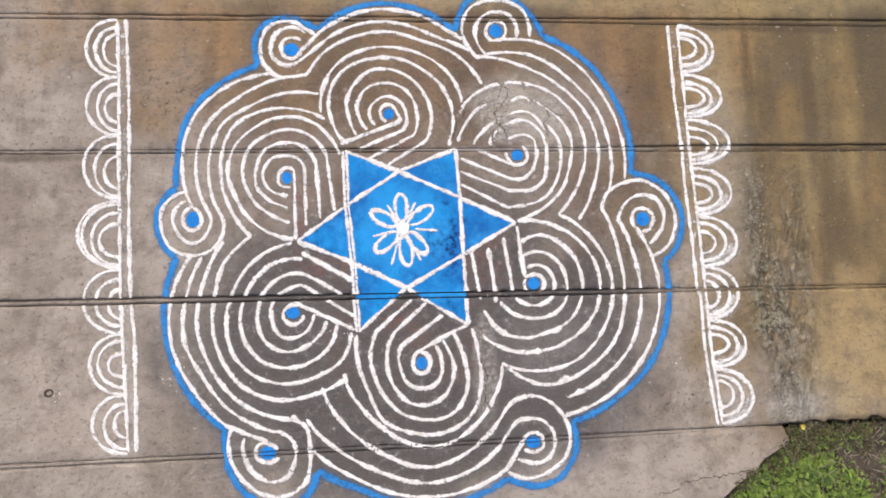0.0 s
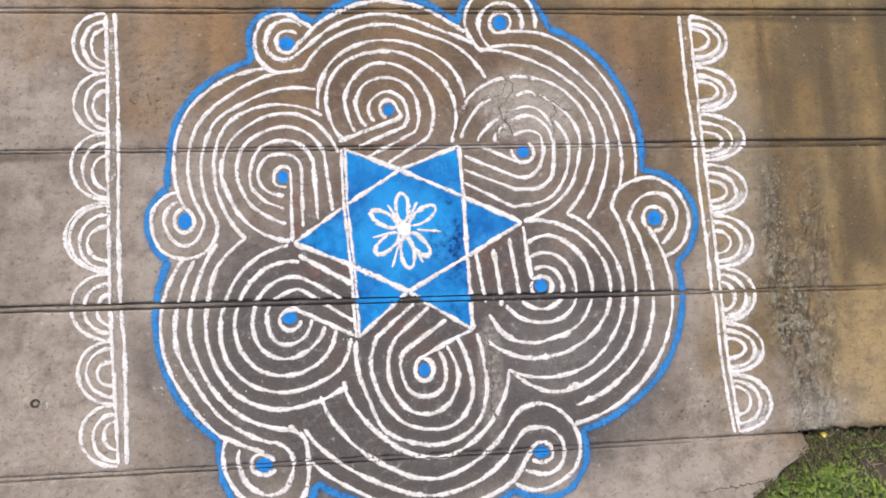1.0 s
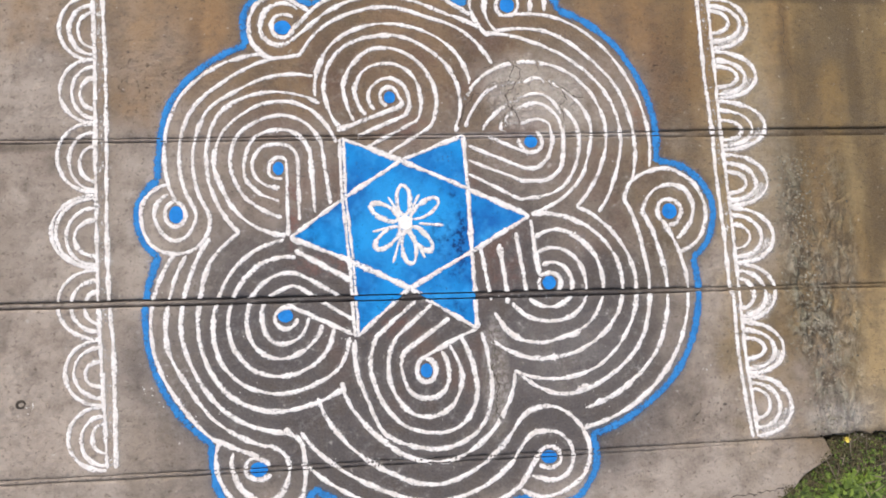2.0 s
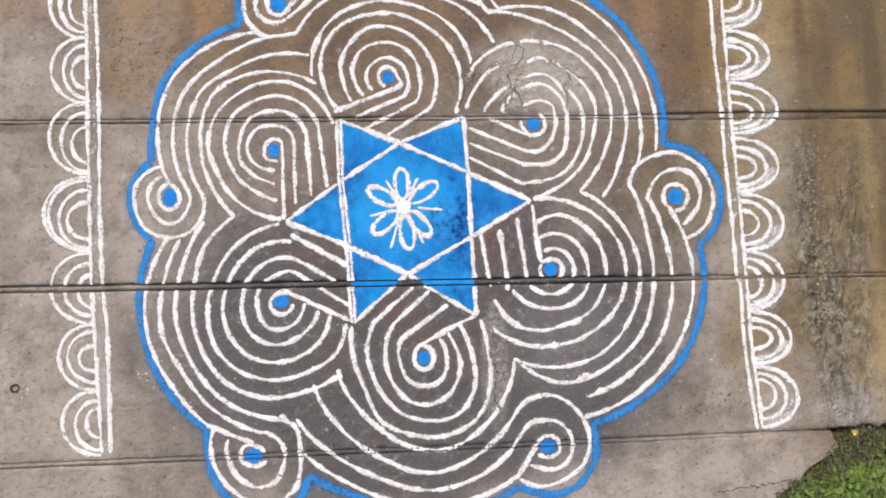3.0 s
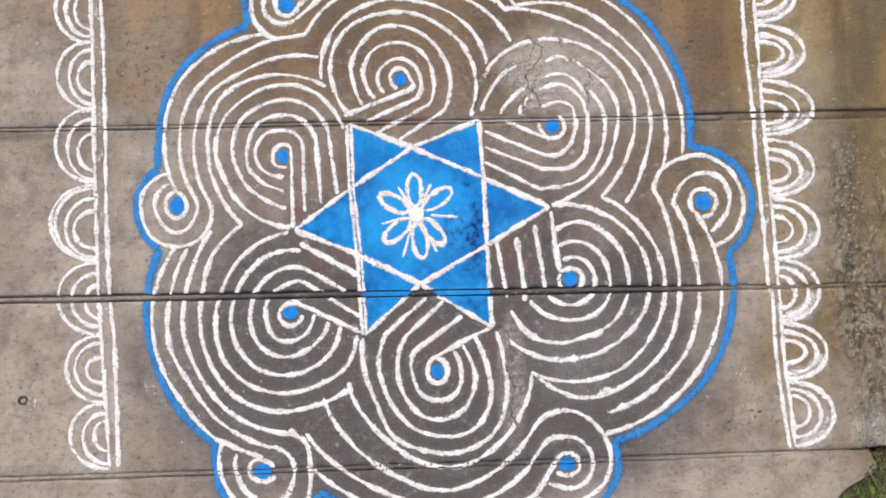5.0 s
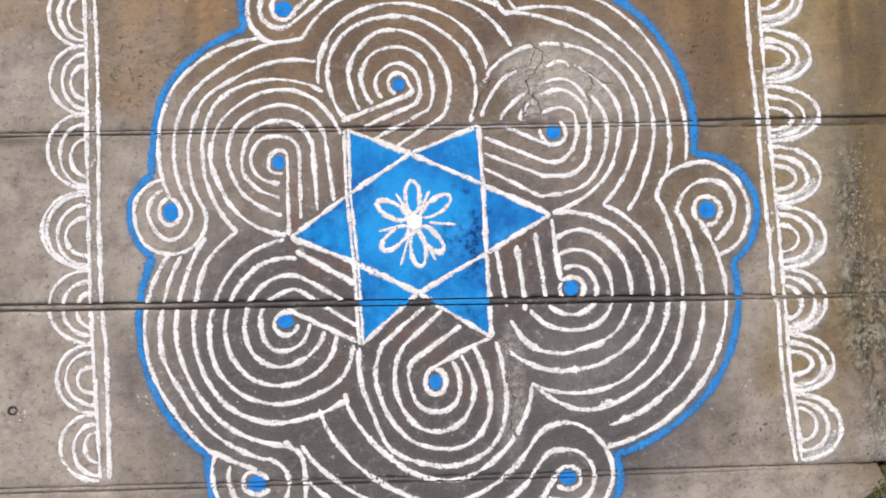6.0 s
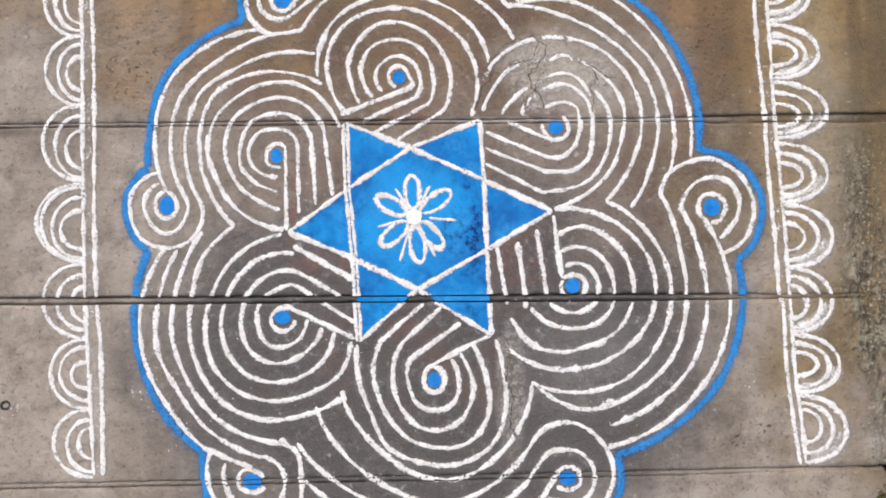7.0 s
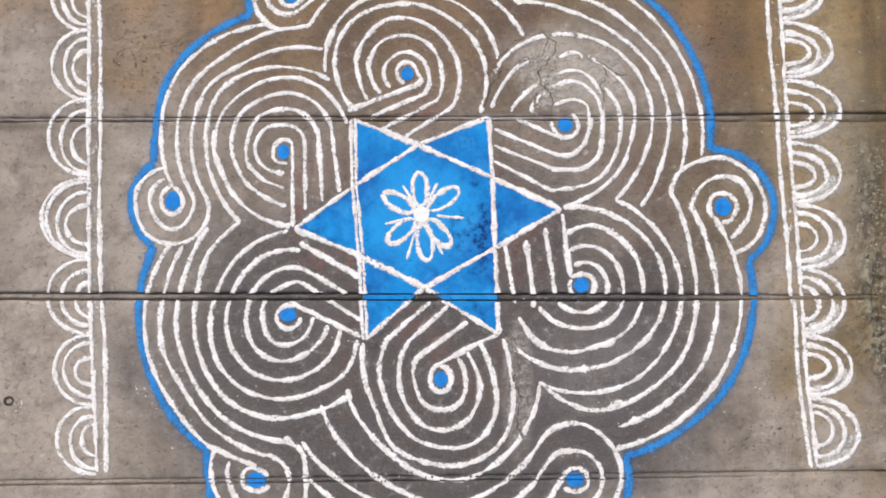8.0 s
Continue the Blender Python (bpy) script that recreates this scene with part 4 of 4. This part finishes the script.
# stones laid bare in the worn strip and in the flaked spots
verts, faces = [], []
for _ in range(800):
    y = spill.uniform(-0.41, 0.12)
    x = strip_centre(y) + 0.012 + 0.015 * n2(y, 0.0, 6) + spill.gauss(0, 0.016 + 0.02 * spill.random())
    if not in_joint(x, y):
        crumb(x, y, spill.uniform(0.0012, 0.0042))
for cx, cy, many, wx, wy in ((0.156, -0.275, 170, 0.008, 0.045), (0.208, 0.25, 200, 0.018, 0.028), (0.306, 0.235, 60, 0.010, 0.018), (0.55, -0.375, 45, 0.05, 0.02), (0.80, -0.40, 90, 0.04, 0.02)):
    for _ in range(many):
        crumb(cx + spill.gauss(0, wx), cy + spill.gauss(0, wy), spill.uniform(0.0008, 0.0022))
tagged(new("bare_aggregate", mesh_of("bare_aggregate", verts, faces, AGGREGATE)), "small stones laid bare in the worn concrete", "aggregate", kind="stuff")


# ---- weeds beside the broken slab ----
def leaf_blade(verts, faces, x, y, z, length, width, heading, lift, droop):
    """A small pointed leaf, folded along its rib."""
    c, s = math.cos(heading), math.sin(heading)
    base = len(verts)
    for f, w in ((0.0, 0.12), (0.3, 0.85), (0.6, 1.0), (0.85, 0.55), (1.0, 0.04)):
        r, up = length * f * math.cos(lift), length * f * math.sin(lift) - droop * f * f
        for side, dip in ((-1, 0.0), (0, -0.15), (1, 0.0)):
            o = side * width * w / 2
            verts.append((x + r * c - o * s, y + r * s + o * c, z + up + dip * width * w))
    for k in range(4):
        for j in range(2):
            a = base + k * 3 + j
            faces.append((a, a + 3, a + 4, a + 1))


rng = random.Random(11)


def weed(x, y, leaves, reach, leaf, height):
    """A low weed: stems from one root with leaves along them."""
    verts, faces = [], []
    root = ground_height(x, y)
    for _ in range(leaves):
        a, r = rng.uniform(0, math.tau), reach * math.sqrt(rng.random())
        z = height * (1 - 0.6 * r / reach) * rng.uniform(0.5, 1.0)
        leaf_blade(verts, faces, r * math.cos(a), r * math.sin(a), z, leaf * rng.uniform(0.6, 1.2), leaf * rng.uniform(0.35, 0.6), a + rng.uniform(-0.8, 0.8), rng.uniform(-0.1, 0.7), leaf * 0.3)
    crown = mesh_of("foliage", verts, faces, LEAF)
    verts, faces = [], []
    for _ in range(max(4, leaves // 6)):
        a, r = rng.uniform(0, math.tau), reach * rng.uniform(0.3, 0.8)
        leaf_blade(verts, faces, 0, 0, -0.004, math.hypot(r, height * 0.7), 0.003, a, math.atan2(height * 0.7, r), 0.0)
    plant = new("weed")
    plant.location = (x, y, root)
    tagged(plant, "low green weed growing in soil by the slab", "weed", group="weeds by the pavement")
    part("foliage", crown, plant, kind="stuff")
    part("stalk_tangle", mesh_of("stalk_tangle", verts, faces, STEM), plant, kind="stuff")
    return plant


for _ in range(125):
    y = -0.80 + 0.335 * rng.random() ** 0.9
    x = rng.uniform(broken_end(y) + 0.02, 1.30)
    deep = min(1.0, max(0.0, (-0.45 - y) / 0.08))
    if deep < 0.6 and rng.random() < 0.5:
        continue
    weed(x, y, rng.randint(70, 120), rng.uniform(0.02, 0.045), rng.choice((0.006, 0.008, 0.010)) if deep < 0.7 else rng.choice((0.008, 0.011, 0.015)), rng.uniform(0.012, 0.022) + 0.025 * deep * rng.random())
for x, y in ((0.812, -0.447), (0.87, -0.452), (0.93, -0.46), (0.835, -0.425), (0.852, -0.418), (1.01, -0.455), (0.69, -0.53), (0.65, -0.556), (0.79, -0.462), (0.765, -0.478), (0.90, -0.437), (0.96, -0.44)):
    weed(x, y, 34, 0.018, 0.007, 0.030)


def moss_clump(x, y, reach, height):
    """A crumbly cushion of brown moss and roots grown up against the slab's edge."""
    verts, faces = [], []
    root = ground_height(x, y)
    for _ in range(int(260 * reach / 0.03)):
        a, r = rng.uniform(0, math.tau), reach * math.sqrt(rng.random())
        z = height * (1 - 0.7 * (r / reach) ** 2) * rng.uniform(0.35, 1.0)
        leaf_blade(verts, faces, r * math.cos(a), r * math.sin(a), z, rng.uniform(0.003, 0.009), rng.uniform(0.0012, 0.003), rng.uniform(0, math.tau), rng.uniform(-0.2, 1.2), 0.001)
    cushion = new("moss_clump", mesh_of("moss_clump", verts, faces, MOSS))
    cushion.location = (x, y, root)
    tagged(cushion, "brown-green moss clump against the slab's broken edge", "moss", group="moss by the pavement")


for x, y, reach, height in ((0.839, -0.424, 0.028, 0.036), (0.815, -0.432, 0.020, 0.032), (0.79, -0.445, 0.024, 0.030), (0.775, -0.462, 0.020, 0.028), (0.864, -0.430, 0.02, 0.034), (0.90, -0.426, 0.024, 0.034),
                            (0.945, -0.430, 0.026, 0.034), (0.985, -0.424, 0.024, 0.034), (1.03, -0.428, 0.026, 0.034), (1.08, -0.428, 0.026, 0.034), (0.752, -0.474, 0.022, 0.028), (0.725, -0.494, 0.020, 0.028),
                            (0.70, -0.512, 0.018, 0.026), (0.675, -0.530, 0.018, 0.028), (0.82, -0.455, 0.03, 0.024), (0.88, -0.46, 0.03, 0.024), (0.95, -0.462, 0.03, 0.024), (0.785, -0.485, 0.03, 0.022), (0.75, -0.51, 0.03, 0.022)):
    moss_clump(x, y, reach, height + 0.010)

# dry litter and grit lying on the soil
verts, faces = [], []
for _ in range(2600):
    y = -0.43 - 0.35 * rng.random() ** 2.2
    x = rng.uniform(broken_end(y) + 0.012, 1.35)
    leaf_blade(verts, faces, x, y, ground_height(x, y) + 0.004, rng.uniform(0.004, 0.018), rng.uniform(0.0012, 0.004), rng.uniform(0, math.tau), rng.uniform(-0.1, 0.3), 0.002)
for _ in range(46):
    y = -0.42 - 0.12 * rng.random()
    x = rng.uniform(broken_end(y) + 0.03, 1.2)
    leaf_blade(verts, faces, x, y, ground_height(x, y) + rng.uniform(0.012, 0.03), rng.uniform(0.025, 0.06), rng.uniform(0.0012, 0.0024), rng.uniform(0, math.tau), rng.uniform(-0.1, 0.35), 0.006)
tagged(new("dry_litter", mesh_of("dry_litter", verts, faces, DRY)), "dry brown leaf litter and twigs on the soil", "leaf litter", kind="stuff")

# one small yellow flower head
verts, faces = [], []
for k in range(14):
    leaf_blade(verts, faces, 0, 0, 0, 0.0068, 0.004, k * 2.4, 0.25 + 0.04 * k, 0.001)
flower = new("yellow_flower", mesh_of("yellow_flower", verts, faces, YELLOW))
flower.location = (0.812, -0.424, 0.004)
tagged(flower, "small bright yellow flower head among the weeds", "flower")
verts, faces = [], []
leaf_blade(verts, faces, 0, 0, -0.065, 0.068, 0.003, 0.4, 1.45, 0.0)
part("stalk", mesh_of("stalk", verts, faces, STEM), flower)
